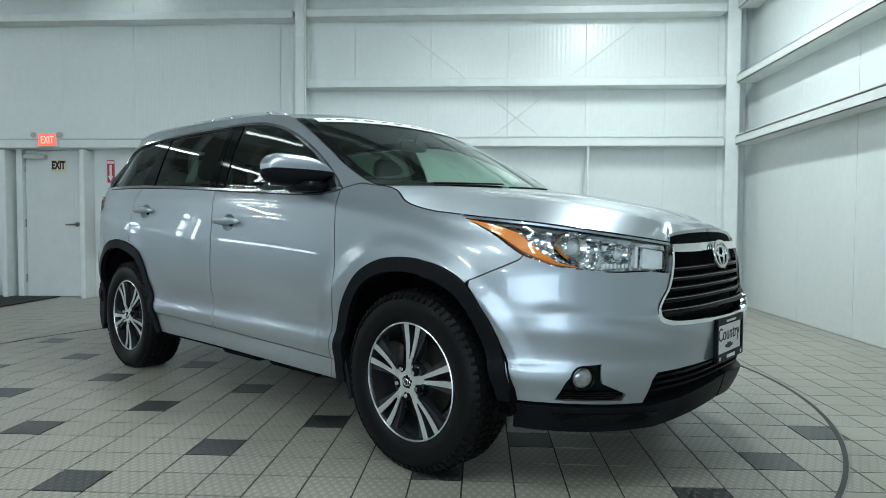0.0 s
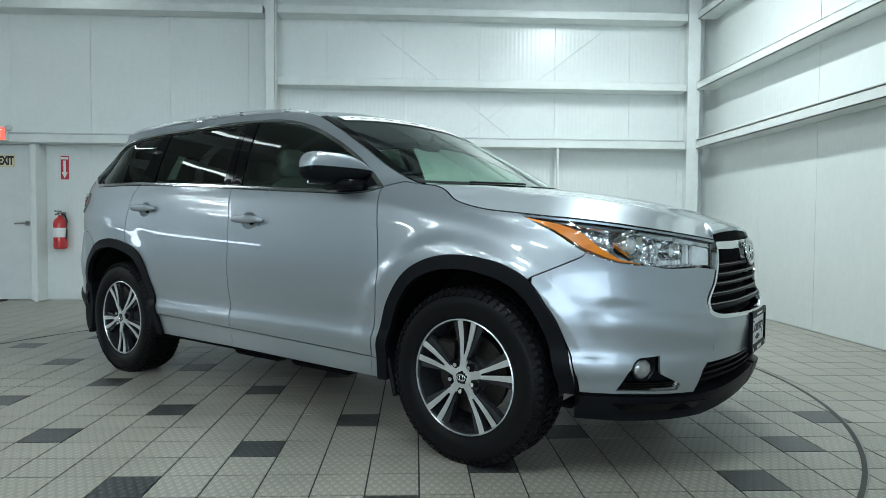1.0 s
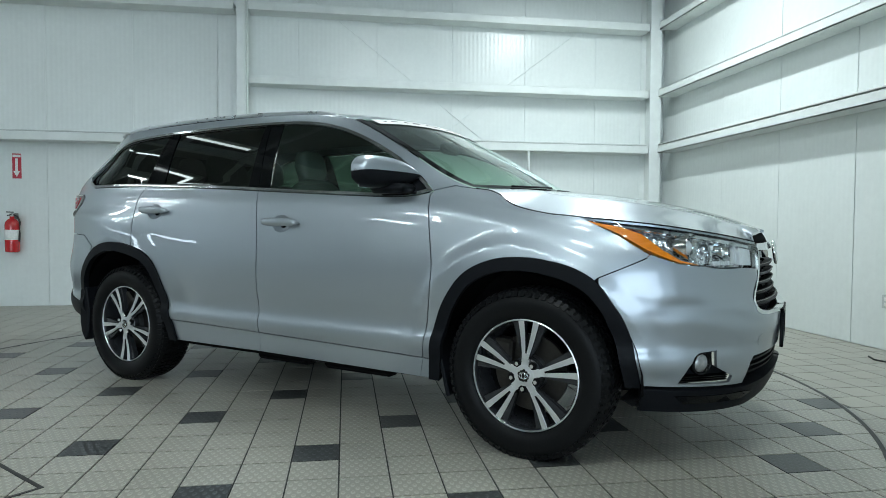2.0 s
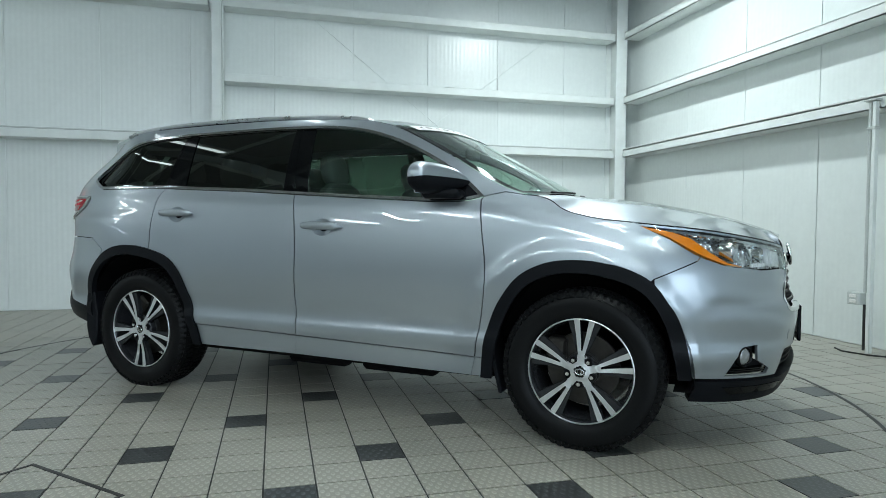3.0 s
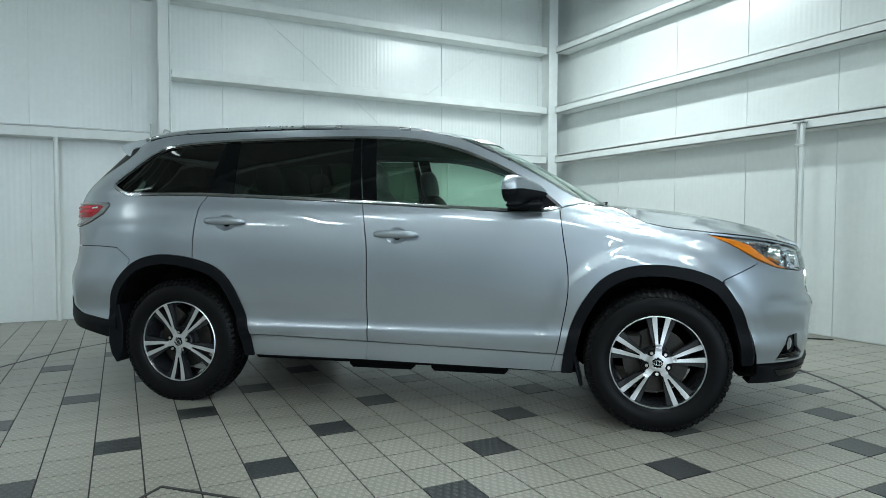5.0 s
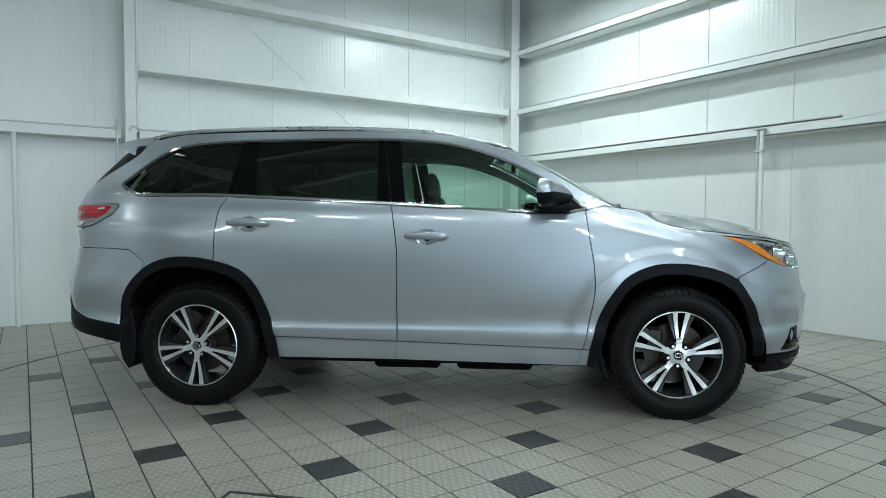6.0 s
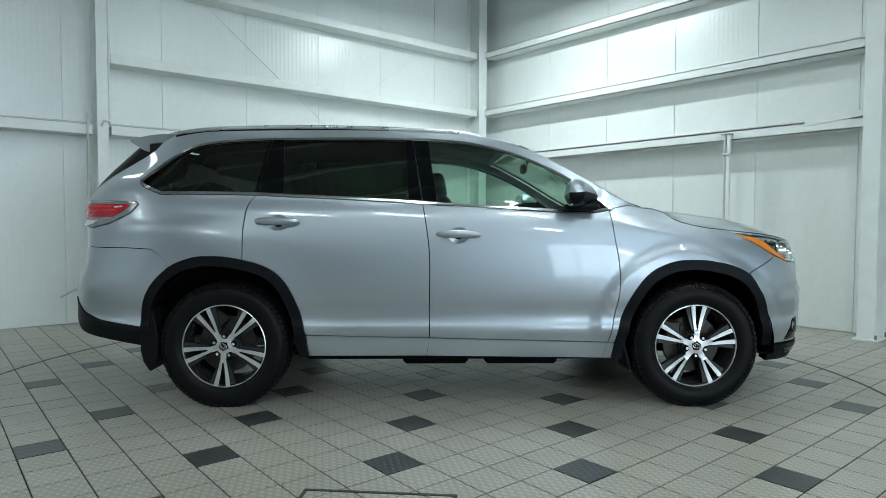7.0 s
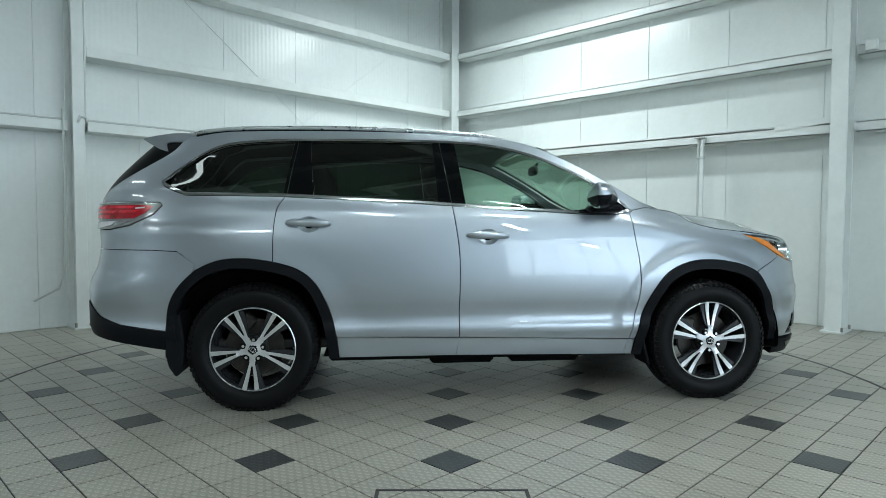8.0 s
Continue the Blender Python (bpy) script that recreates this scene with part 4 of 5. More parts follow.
    panel("pillar_trim", cut(-1.140, -1.210, -1.075, -1.045), side, "black_gloss", rear, lift=-0.002, gap=0.0, thick=0.01)
    panel("rear_door_glass", cut(-1.073, -1.043, -.335, -.31), side, "glass_dark", rear, "dark tinted rear door glass", lift=-0.007, gap=0.0, thick=0.004)
    panel("pillar_trim", cut(-.335, -.31, -.296, -.232), side, "black_gloss", rear, lift=-0.002, gap=0.0, thick=0.01)
    panel("pillar_trim", cut(-.290, -.226, -.20, -.145), side, "black_gloss", front, lift=-0.002, gap=0.0, thick=0.01)
    panel("front_door_glass", cut(-.20, -.145, .725, .74), side, "glass_clear", front, "lightly tinted front door glass", lift=-0.007, gap=0.0, thick=0.004)
    panel("mirror_sail", cut(.730, .745, 2, 2), side, "black_plastic", front, "black mirror triangle", lift=-0.001, gap=0.0, thick=0.01)
    # bright surround
    i2 = np.asarray(inset(dlo, 0.0165))
    panel("window_trim", [tuple(p) for p in dlo], side, "satin_trim", car, "bright metal window surround", lift=0.009, gap=0.001, thick=0.01, step=0.012, holes=[[tuple(p) for p in i2]])
    # sill mouldings under the crease line
    panel("sill_moulding", [(-.912, .425), (-.19, .408), (-.19, .398), (-.205, .30), (-.90, .30)], side, "paint", rear, lift=-0.005, gap=0.001, thick=0.02, step=0.02)
    panel("sill_moulding", [(-.19, .408), (.872, .381), (.845, .285), (-.205, .30)], side, "paint", front, lift=-0.005, gap=0.001, thick=0.02, step=0.02)
    panel("sill_moulding", [(.872, .381), (.912, .380), (.90, .285), (.845, .285)], side, "paint", car, lift=-0.005, gap=0.001, thick=0.02, step=0.02)
    # inner skin behind the gaps
    inner = chain([(.95, 1.16)], [(-.2, 1.18), (-1.2, 1.23), (-1.80, 1.24), (-2.3, 1.24), (-2.9, 1.2), (-2.9, .45), (-1.9, .40)], [p for p in arch_r], [(.88, .29)], [p for p in arch_f if p[0] < 1.8], [(1.84, .80), (2.2, .80), (2.2, .83), (1.86, .86), (1.6, 1.01), (1.2, 1.10), (1.08, 1.16)])
    panel("inner_skin", inner, side, "dark_inner", car, lift=-0.018, gap=0.0, thick=0.01, step=0.05)
    return front, rear


def door_handle(side, u, z, door):
    p = S(u, z)
    n = skin_normal(np.array([u]), np.array([z]))[0]
    base = Vector((p[0], p[1] * side, p[2]))
    nv = Vector((n[0], n[1] * side, n[2]))
    # recessed bowl
    dish = lambda a, b: S(a, b) - skin_normal(a, b) * (.022 * np.clip(1 - ((a - u - .002) / .066) ** 2 - ((b - z - .002) / .05) ** 2, 0, 1))[..., None]
    panel("handle_cup", cup(u, z), side, "paint", door, gap=-0.004, thick=0.004, step=0.012, skin=dish)
    # bar
    bm = bmesh.new()
    n1, n2 = 28, 12
    rows = []
    for i in range(n1 + 1):
        t = i / n1
        x = (t - 0.5) * 0.265
        out = 0.034 * (1 - (2 * t - 1) ** 4) ** 0.5 + 0.002
        hh = 0.0215 * (1 - 0.35 * (2 * t - 1) ** 2) * (1 - (2 * t - 1) ** 8) ** 0.5 + 0.001
        th = 0.011 * (1 - (2 * t - 1) ** 10) ** 0.5 + 0.001
        rows.append([bm.verts.new(base + nv * (out + th * math.sin(2 * math.pi * k / n2)) + Vector((x, 0, 0.006 + hh * math.cos(2 * math.pi * k / n2) - 0.004 * (t - 0.5)))) for k in range(n2)])
    for a, b in zip(rows, rows[1:]):
        for k in range(n2):
            bm.faces.new((a[k], b[k], b[(k + 1) % n2], a[(k + 1) % n2]))
    bm.faces.new(rows[0])
    bm.faces.new(rows[-1][::-1])
    bmesh.ops.recalc_face_normals(bm, faces=bm.faces)
    part("door_handle", bm, "paint", door, smooth=180)


def mirror(side, door):
    """Door mirror: painted cap, black lower shell and foot, lamp strip."""
    def shell(name, lo, hi, mat, grow=1.0):
        bm = bmesh.new()
        n1, n2 = 32, 20
        rows = []
        for i in range(n1 + 1):
            t = i / n1                      # inboard to outboard
            y = 0.865 + 0.255 * t
            half = (0.092 * (1 - (abs(2 * t - 1.05) / 1.06) ** 3.2) ** 0.5) * grow
            rows.append([])
            for k in range(n2 + 1):
                a = math.pi * (lo + (hi - lo) * k / n2)
                cx, cz = math.cos(a), math.sin(a)
                sx = 0.160 if cx > 0 else 0.045
                depth = sx * (1 - 0.58 * t) * grow
                x = 0.660 - 0.05 * t + depth * math.copysign(abs(cx) ** 0.75, cx)
                z = 1.252 + 0.012 * t + half * 0.92 * math.copysign(abs(cz) ** 0.8, cz) * (1 if cz > 0 else 0.85)
                rows[-1].append(bm.verts.new((x, side * y, z)))
        # rounded outer end
        mid = Vector((sum(v.co.x for v in rows[-1]) / len(rows[-1]), side * 1.12, 1.264))
        for out, k in ((.007, .82), (.011, .5), (.012, .1)):
            rows.append([bm.verts.new(mid + (v.co - mid) * k + Vector((0, side * out, 0))) for v in rows[n1]])
        for a, b in zip(rows, rows[1:]):
            for k in range(n2):
                bm.faces.new((a[k], b[k], b[k + 1], a[k + 1]))
        bmesh.ops.remove_doubles(bm, verts=bm.verts, dist=1e-5)
        bmesh.ops.recalc_face_normals(bm, faces=bm.faces)
        return part(name, bm, mat, house, smooth=60)

    house = part("door_mirror", boxes((0.60, min(side * 0.86, side * 1.00), 1.165, 0.80, max(side * 0.86, side * 1.00), 1.212), bevel=0.02), "black_plastic", door, "door mirror with painted cap", smooth=60)
    shell("mirror_cap", 0.02, 1.0, "paint")
    shell("mirror_shell", 1.0, 2.02, "black_plastic", 0.985)
    bm = tube([(0.745 - 0.06 * t - 0.045 * t ** 3, side * (0.90 + 0.215 * t), 1.247 + 0.004 * t) for t in [i / 16 for i in range(17)]], 0.006, 8)
    part("turn_lamp", bm, "clear_lens", house, "clear turn signal strip", smooth=180)
    bm = bmesh.new()
    box(bm, 0.612, min(side * 0.91, side * 1.09), 1.19, 0.616, max(side * 0.91, side * 1.09), 1.31, bevel=0.002)
    part("mirror_glass", bm, "chrome", house)


def front_end(side):
    """Bumper half, headlamp, fog lamp, chin."""
    k = next(i for i, p in enumerate(arch_f) if p[0] >= 1.645)
    j = next(i for i, p in enumerate(lamp_low) if p[0] >= 1.835)
    grille_edge = spline([(2.455, .829), (2.435, .77), (2.375, .70), (2.362, .665), (2.39, .647), (2.56, .637), (2.75, .634)])
    fog = [(1.955, .377), (2.0, .447), (2.055, .502), (2.12, .507), (2.13, .437), (2.225, .392), (2.215, .370)]
    bumper_ring = chain([(1.65, .803), (1.73, .841), (1.83, .885)], lamp_low[j:], grille_edge, [(2.75, .472), (2.6, .470), (2.365, .463), (2.345, .44), (2.31, .350), (2.0, .360), (1.805, .364)], [p for p in arch_f[k:] if p[1] > .37][::-1])
    panel("front_bumper", bumper_ring, side, "paint", bumper, holes=[fog], step=0.013)
    panel("chin", chain([(1.802, .358), (2.0, .354), (2.31, .344), (2.48, .357), (2.75, .395)], [(2.75, .285), (2.40, .244), (2.02, .255), (1.80, .262)]), side, "black_plastic", bumper, "black plastic front chin", lift=0.012, thick=0.05, step=0.025)
    panel("chin_slot", chain([(1.94, .33), (2.32, .322), (2.38, .315), (2.32, .292), (1.99, .295)]), side, "black_gloss", bumper, lift=0.016, thick=0.004, gap=0.0, step=0.02)
    panel("lower_grille", chain([(2.29, .30), (2.30, .35), (2.355, .468), (2.75, .478), (2.75, .31), (2.48, .28)]), side, "dark_inner", bumper, "black lower grille", lift=-0.045, thick=0.01, gap=0.0, step=0.03)
    for i in range(3):
        z = .385 + .026 * i
        a = 2.335 + .01 * i
        panel("grille_bar", [(a, z), (2.75, z + .015), (2.75, z + .025), (a, z + .009)], side, "black_plastic", bumper, lift=-0.012, thick=0.02, gap=0.0, step=0.03)
    # fog lamp
    panel("fog_recess", fog, side, "black_plastic", bumper, "black fog lamp recess", lift=-0.03, thick=0.01, gap=-0.004, step=0.02)
    for i in range(3):
        panel("recess_rib", [(1.965 + .006 * i, .380 + .009 * i), (2.21, .377 + .009 * i), (2.205, .382 + .009 * i), (1.968 + .006 * i, .385 + .009 * i)], side, "black_gloss", bumper, lift=-0.008, thick=0.02, gap=0.0, step=0.02)
    p, n = S(2.06, .458), skin_normal(np.array([2.06]), np.array([.458]))[0]
    q = Matrix.Translation((p[0] - .008 * n[0], side * (p[1] - .008 * n[1]), p[2])) @ Vector((n[0] + .25, side * n[1], n[2])).to_track_quat("Z", "Y").to_matrix().to_4x4()
    bm = lathe([(0.0, .008), (.02, .0065), (.034, .001), (.038, -.006)], 32, "Z")
    bm.transform(q)
    fl = part("fog_lamp", bm, "fog_lens", bumper, "round clear fog lamp", smooth=60)
    bm = lathe([(.038, -.02), (.040, .004), (.044, .006), (.047, .002), (.047, -.02)], 32, "Z")
    bm.transform(q)
    part("fog_bezel", bm, "black_gloss", fl, smooth=60)
    panel("tow_cover", [(2.415 + .03 * math.cos(a), .530 + .028 * math.sin(a)) for a in [i * math.pi / 10 for i in range(20)]], side, "paint", bumper, lift=0.0012, thick=0.003, gap=0.0, step=0.012)
    # headlamp: bowl, reflector parts, amber reflector and clear lens
    h = next(i for i, p in enumerate(hood_edge) if p[0] >= 1.58)
    ring = chain(hood_edge[h:], [(2.475, .94), (2.455, .831)], lamp_low[::-1])
    lamp = panel("headlamp", ring, side, "reflector", car, "clear headlamp with amber side reflector", lift=-0.06, thick=0.02, gap=0.004, step=0.02)
    panel("lens", ring, side, "glass_lamp", lamp, "clear lens", lift=0.002, thick=0.03, gap=0.004, step=0.02)
    panel("chrome_strip", chain([(1.63, 1.04), (1.74, 1.024), (1.91, 1.012), (2.15, .980), (2.45, .940), (2.45, .920), (2.15, .960), (1.91, .994), (1.76, 1.012)]), side, "chrome", lamp, lift=-0.016, thick=0.02, gap=0.0, step=0.02)
    panel("amber_reflector", chain([(1.605, 1.037), (1.74, 1.012), (1.815, .985), (1.90, .922), (1.98, .878), (2.07, .858), (1.97, .868), (1.92, .883), (1.835, .917), (1.72, .982)]), side, "amber", lamp, "amber side reflector", lift=-0.006, thick=0.02, gap=0.002, step=0.02)
    panel("light_bar", spline([(2.135, .955), (2.150, .925), (2.152, .895), (2.135, .862)], 6) + spline([(2.127, .866), (2.142, .895), (2.140, .925), (2.125, .955)], 6), side, "chrome", lamp, lift=-0.018, thick=0.03, gap=0.0, step=0.015)
    panel("light_bar", chain([(2.310, .938), (2.322, .937), (2.312, .858), (2.300, .858)]), side, "lamp_white", lamp, lift=-0.022, thick=0.02, gap=0.0, step=0.015)
    panel("end_lens", chain([(2.345, .932), (2.443, .918), (2.433, .848), (2.335, .854)]), side, "lamp_white", lamp, "pale end lens", lift=-0.02, thick=0.015, gap=0.0, step=0.02)
    for k in range(7):
        a0 = 2.165 + .017 * k
        panel("reflector_rib", chain([(a0, .876), (a0 + .010, .876), (a0 + .008, .858), (a0 - .002, .858)]), side, "lamp_white", lamp, lift=-0.03, thick=0.012, gap=0.0, step=0.02)
    panel("reflector_step", chain([(2.165, .950), (2.285, .938), (2.281, .922), (2.168, .930)]), side, "lamp_white", lamp, lift=-0.034, thick=0.015, gap=0.0, step=0.02)
    for uu, zz, r in ((2.028, .926, .034), (2.225, .902, .022)):
        p, n = S(uu, zz), skin_normal(np.array([uu]), np.array([zz]))[0]
        q = Matrix.Translation((p[0] - .055 * n[0], side * (p[1] - .055 * n[1]), p[2])) @ Vector((1.0, side * .25, 0.02)).to_track_quat("Z", "Y").to_matrix().to_4x4()
        bm = lathe([(0, .034), (r * .5, .030), (r * .8, .018), (r * .9, .0)], 28, "Z")
        bm.transform(q)
        part("projector", bm, "lamp_white", lamp, smooth=70)
        bm = lathe([(r * .92, -.02), (r * .95, .016), (r * 1.15, .024), (r * 1.25, .02), (r * 1.7, .034), (r * 1.75, .03), (r * 1.75, -.02)], 28, "Z")
        bm.transform(q)
        part("projector_ring", bm, "chrome", lamp, smooth=50)


bumper = thing("front_fascia", "", "")
bumper.parent = car
for key in ("label", "category"):
    if key in bumper:
        del bumper[key]

for side in (-1, 1):
    fd, rd = body_side(side)
    door_handle(side, *HANDLE_F, fd)
    door_handle(side, *HANDLE_R, rd)
    mirror(side, fd)
    front_end(side)


def skin_pt(u, z, side=-1):
    p = S(u, z)
    return np.array([p[0], p[1] * side, p[2]])


# hood
def hood():
    e = np.array([S(u, z) for u, z in spline(HOOD_EDGE, 6)])
    front = np.array([S(u, z) for u, z in spline([(2.47, .948), (2.478, .974), (2.60, .992), (2.75, .998)], 5)][1:])
    e = np.vstack([e, front])
    n, m = len(e), 33
    s = np.linspace(0, 1, n)
    P = np.zeros((n, m, 3))
    cx = interp(s, [0, .3, .6, .8, 1], [1.19, 1.47, 1.88, 2.15, 2.262])
    cz = interp(cx, [1.15, 1.5, 1.8, 2.05, 2.18, 2.262], [1.208, 1.182, 1.134, 1.075, 1.03, .998])
    for j in range(m):
        t = (j / (m - 1)) * 2 - 1
        a = abs(t)
        f = 1 - a ** 2.2
        P[:, j, 0] = e[:, 0] + (cx - e[:, 0]) * (1 - a ** 2)
        P[:, j, 1] = e[:, 1] * t
        crease = .010 * np.exp(-((a - .62) / .08) ** 2) * np.sin(np.pi * np.clip(s * 1.05, 0, 1))
        P[:, j, 2] = e[:, 2] + (cz - e[:, 2]) * f + crease
    grid_mesh("hood", P, "paint", car, "silver painted hood with raised creases", thick=0.012)


hood()
for side in (-1, 1):
    pts = [S(u, z) - .004 * skin_normal(np.array([u]), np.array([z]))[0] for u, z in spline(HOOD_EDGE, 8)]
    part("hood_seal", tube([(p[0], side * p[1], p[2]) for p in pts], .0042, 8), "dark_inner", car, smooth=180)
# base of the windscreen
A_BASE, A_TOP = (1.085, 1.190), (.33, 1.573)
pill = [p for p in spline(GUTTER, 10) if .30 <= p[0] <= 1.09]


def screen(name, mat, inner, lift, c0, c1, m=41, label=""):
    rows = []
    for k, (u, z) in enumerate(pill):
        p = S(u, z)
        s = k / (len(pill) - 1)
        xc = 1.205 + (.405 - 1.205) * s
        zc = 1.192 + (1.632 - 1.192) * s + .012 * math.sin(math.pi * s)
        row = []
        for j in range(m):
            t = (j / (m - 1)) * 2 - 1
            t *= inner
            a = abs(t)
            row.append((p[0] + (xc - p[0]) * (1 - a ** 2.1), p[1] * t, p[2] + (zc - p[2]) * (1 - a ** 2.3) + lift))
        rows.append(row)
    r = np.array(rows)
    i0, i1 = int(c0 * (len(pill) - 1)), int(math.ceil(c1 * (len(pill) - 1)))
    return grid_mesh(name, r[i0:i1 + 1], mat, car, label)


ws = screen("windscreen", "glass_clear", 0.985, 0.0, 0, 1, label="clear raked windscreen")
# dark printed border
for s in (-1, 1):
    rows = []
    for k, (u, z) in enumerate(pill):
        p = S(u, z)
        t = k / (len(pill) - 1)
        xc = 1.205 + (.405 - 1.205) * t
        zc = 1.192 + (1.632 - 1.192) * t + .012 * math.sin(math.pi * t)
        rows.append([(p[0] + (xc - p[0]) * (1 - a ** 2.1), s * p[1] * a, p[2] + (zc - p[2]) * (1 - a ** 2.3) + .003) for a in np.linspace(.94, .998, 5)])
    grid_mesh("screen_border", np.array(rows), "black_gloss", ws)


def across(k0, a0, a1, s0, s1, lift, n=24):
    """Points on the windscreen between two heights (0 the base, 1 the top) and two sides."""
    out = []
    for t in np.linspace(s0, s1, 6):
        k = t * (len(pill) - 1)
        i = min(int(k), len(pill) - 2)
        u = pill[i][0] + (pill[i + 1][0] - pill[i][0]) * (k - i)
        z = pill[i][1] + (pill[i + 1][1] - pill[i][1]) * (k - i)
        p = S(u, z)
        xc = 1.205 + (.405 - 1.205) * t
        zc = 1.192 + (1.632 - 1.192) * t + .012 * math.sin(math.pi * t)
        out.append([(p[0] + (xc - p[0]) * (1 - abs(a) ** 2.1), p[1] * a, p[2] + (zc - p[2]) * (1 - abs(a) ** 2.3) + lift) for a in np.linspace(a0, a1, n)])
    return np.array(out)


grid_mesh("screen_border", across(0, -.97, .97, 0, .05, .003), "black_gloss", ws)
banner = grid_mesh("screen_banner", across(0, -.88, .88, .885, .965, .006), "sign_white", ws, "white dealer banner across the screen top")
for a, w in [(-.80, .05), (-.72, .10), (-.58, .07), (-.47, .12), (-.30, .08), (-.18, .14), (.02, .1), (.16, .12), (.34, .1), (.5, .14), (.7, .1)]:
    grid_mesh("banner_mark", across(0, a, a + w * .7, .918, .934, .008, 5), "ink", banner)


# roof
def roof():
    g = [p for p in spline(GUTTER, 8) if p[0] <= .335]
    n, m = len(g), 41
    P = np.zeros((n, m, 3))
    for k, (u, z) in enumerate(g):
        p = S(u, z)
        s = (.33 - p[0]) / (2.06 + .33)
        xc = .405 + (-2.10 - .405) * s
        zc = p[2] + .050 - .005 * s
        for j in range(m):
            t = (j / (m - 1)) * 2 - 1
            a = abs(t)
            P[k, j] = (p[0] + (xc - p[0]) * (1 - a ** 2.1), p[1] * t, p[2] + (zc - p[2]) * (1 - a ** 2.6))
    grid_mesh("roof", P, "paint", car, "silver painted roof", thick=0.01)


roof()
for side in (-1, 1):
    rail = [(.14, 1.622), (0.02, 1.648), (-.3, 1.672), (-.7, 1.684), (-1.1, 1.682), (-1.45, 1.670), (-1.66, 1.654), (-1.80, 1.630)]
    pts = [(u, side * (S(u, z - .06)[1] - .075), z) for u, z in spline(rail, 5)]
    r = part("roof_rail", tube(pts, 0.013, 10), "satin_rail", car, "slim silver roof rail", smooth=180)
    part("rail_gasket", tube([(x, y, z - .016) for x, y, z in pts[1:-1]], 0.008, 8), "black_plastic", r, smooth=180)
    # rocker and mud flaps
    flap = bmesh.new()
    box(flap, .845, min(side * .74, side * .93), .19, .865, max(side * .74, side * .93), .50, bevel=.006)
    bmesh.ops.transform(flap, matrix=Matrix.Translation((.86, 0, .5)) @ Matrix.Rotation(radians(-14), 4, "Y") @ Matrix.Translation((-.78, 0, -.5)), verts=flap.verts)
    part("mud_flap", flap, "black_plastic", car, "black mud flap")
    flap = bmesh.new()
    ring = [(-1.872, .55), (-1.86, .57), (-1.80, .58), (-1.775, .42), (-1.785, .28), (-1.805, .225), (-1.825, .215), (-1.862, .27), (-1.878, .34)]
    for yy in (.70, .935):
        flap.faces.new([flap.verts.new((x, side * yy, z)) for x, z in ring])
    lo, hi = [list(f.verts) for f in flap.faces]
    for k in range(len(ring)):
        flap.faces.new((lo[k], lo[k - 1], hi[k - 1], hi[k]))
    bmesh.ops.recalc_face_normals(flap, faces=flap.faces)
    bmesh.ops.bevel(flap, geom=list(flap.edges), offset=.006, segments=1, affect="EDGES", profile=0.5)
    part("mud_flap", flap, "black_plastic", car, "black mud flap")

# spoiler over the tailgate
rows = []
for x, a, b, z, t in ((-1.66, .60, .66, 1.628, .030), (-1.78, .555, .66, 1.645, .080), (-1.884, .52, .648, 1.653, .130), (-1.95, .505, .622, 1.650, .122),
                      (-2.0, .49, .585, 1.645, .100), (-2.05, .478, .545, 1.638, .066), (-2.10, .468, .50, 1.628, .030), (-2.128, .461, .468, 1.621, .006)):
    rows.append([(x - .03 * (1 - abs(q) ** 3), a * q, z + .022 * (1 - q * q)) for q in np.linspace(-1, 1, 21)] +
                [(x - .03 * (1 - abs(q) ** 3), b * q, z - t + .022 * (1 - q * q)) for q in np.linspace(1, -1, 21)])
rows = [r + [r[0]] for r in rows]
grid_mesh("roof_spoiler", np.array(rows), "paint", car, "painted roof spoiler")

# grille
grille = thing("radiator_grille", "", "")
grille.parent = car
for key in ("label", "category"):
    if key in grille:
        del grille[key]
for side in (-1, 1):
    panel("grille_back", chain([(2.475, .955), (2.75, .975), (2.75, .635), (2.39, .65), (2.365, .67), (2.44, .80)]), side, "dark_inner", grille, lift=-0.06, gap=0.0, step=0.04)
    panel("grille_brow", chain([(2.478, .938), (2.482, .972), (2.6, .988), (2.75, .994), (2.75, .942), (2.478, .93)]), side, "dark_inner", grille, lift=-0.01, gap=0.001, step=0.02)
    panel("chrome_bar", chain([(2.475, .938), (2.6, .940), (2.75, .944), (2.75, .914), (2.60, .908), (2.475, .910)]), side, "chrome", grille, "wide chrome grille bar", lift=0.005, thick=0.03, gap=0.0, step=0.02)
    panel("chrome_frame", chain(spline([(2.475, .93), (2.455, .82), (2.437, .77), (2.372, .695), (2.358, .663), (2.39, .644), (2.56, .634), (2.75, .630)]),
                                spline([(2.75, .644), (2.57, .649), (2.405, .659), (2.374, .674), (2.384, .695), (2.449, .77), (2.466, .82), (2.484, .93)])), side, "chrome", grille, "chrome grille surround", lift=0.004, thick=0.03, gap=0.0, step=0.015)
    for i in range(5):
        z = .838 - .038 * i
        a = 2.475 - .019 * i
        bar = panel("grille_bar", [(a, z - .002), (2.75, z + .002), (2.75, z + .017), (a, z + .013)], side, "black_plastic", grille, lift=-0.008, thick=0.03, gap=0.0, step=0.03)
        panel("bar_edge", [(a, z + .008), (2.75, z + .012), (2.75, z + .015), (a, z + .011)], side, "steel", bar, lift=-0.003, thick=0.006, gap=0.0, step=0.03)
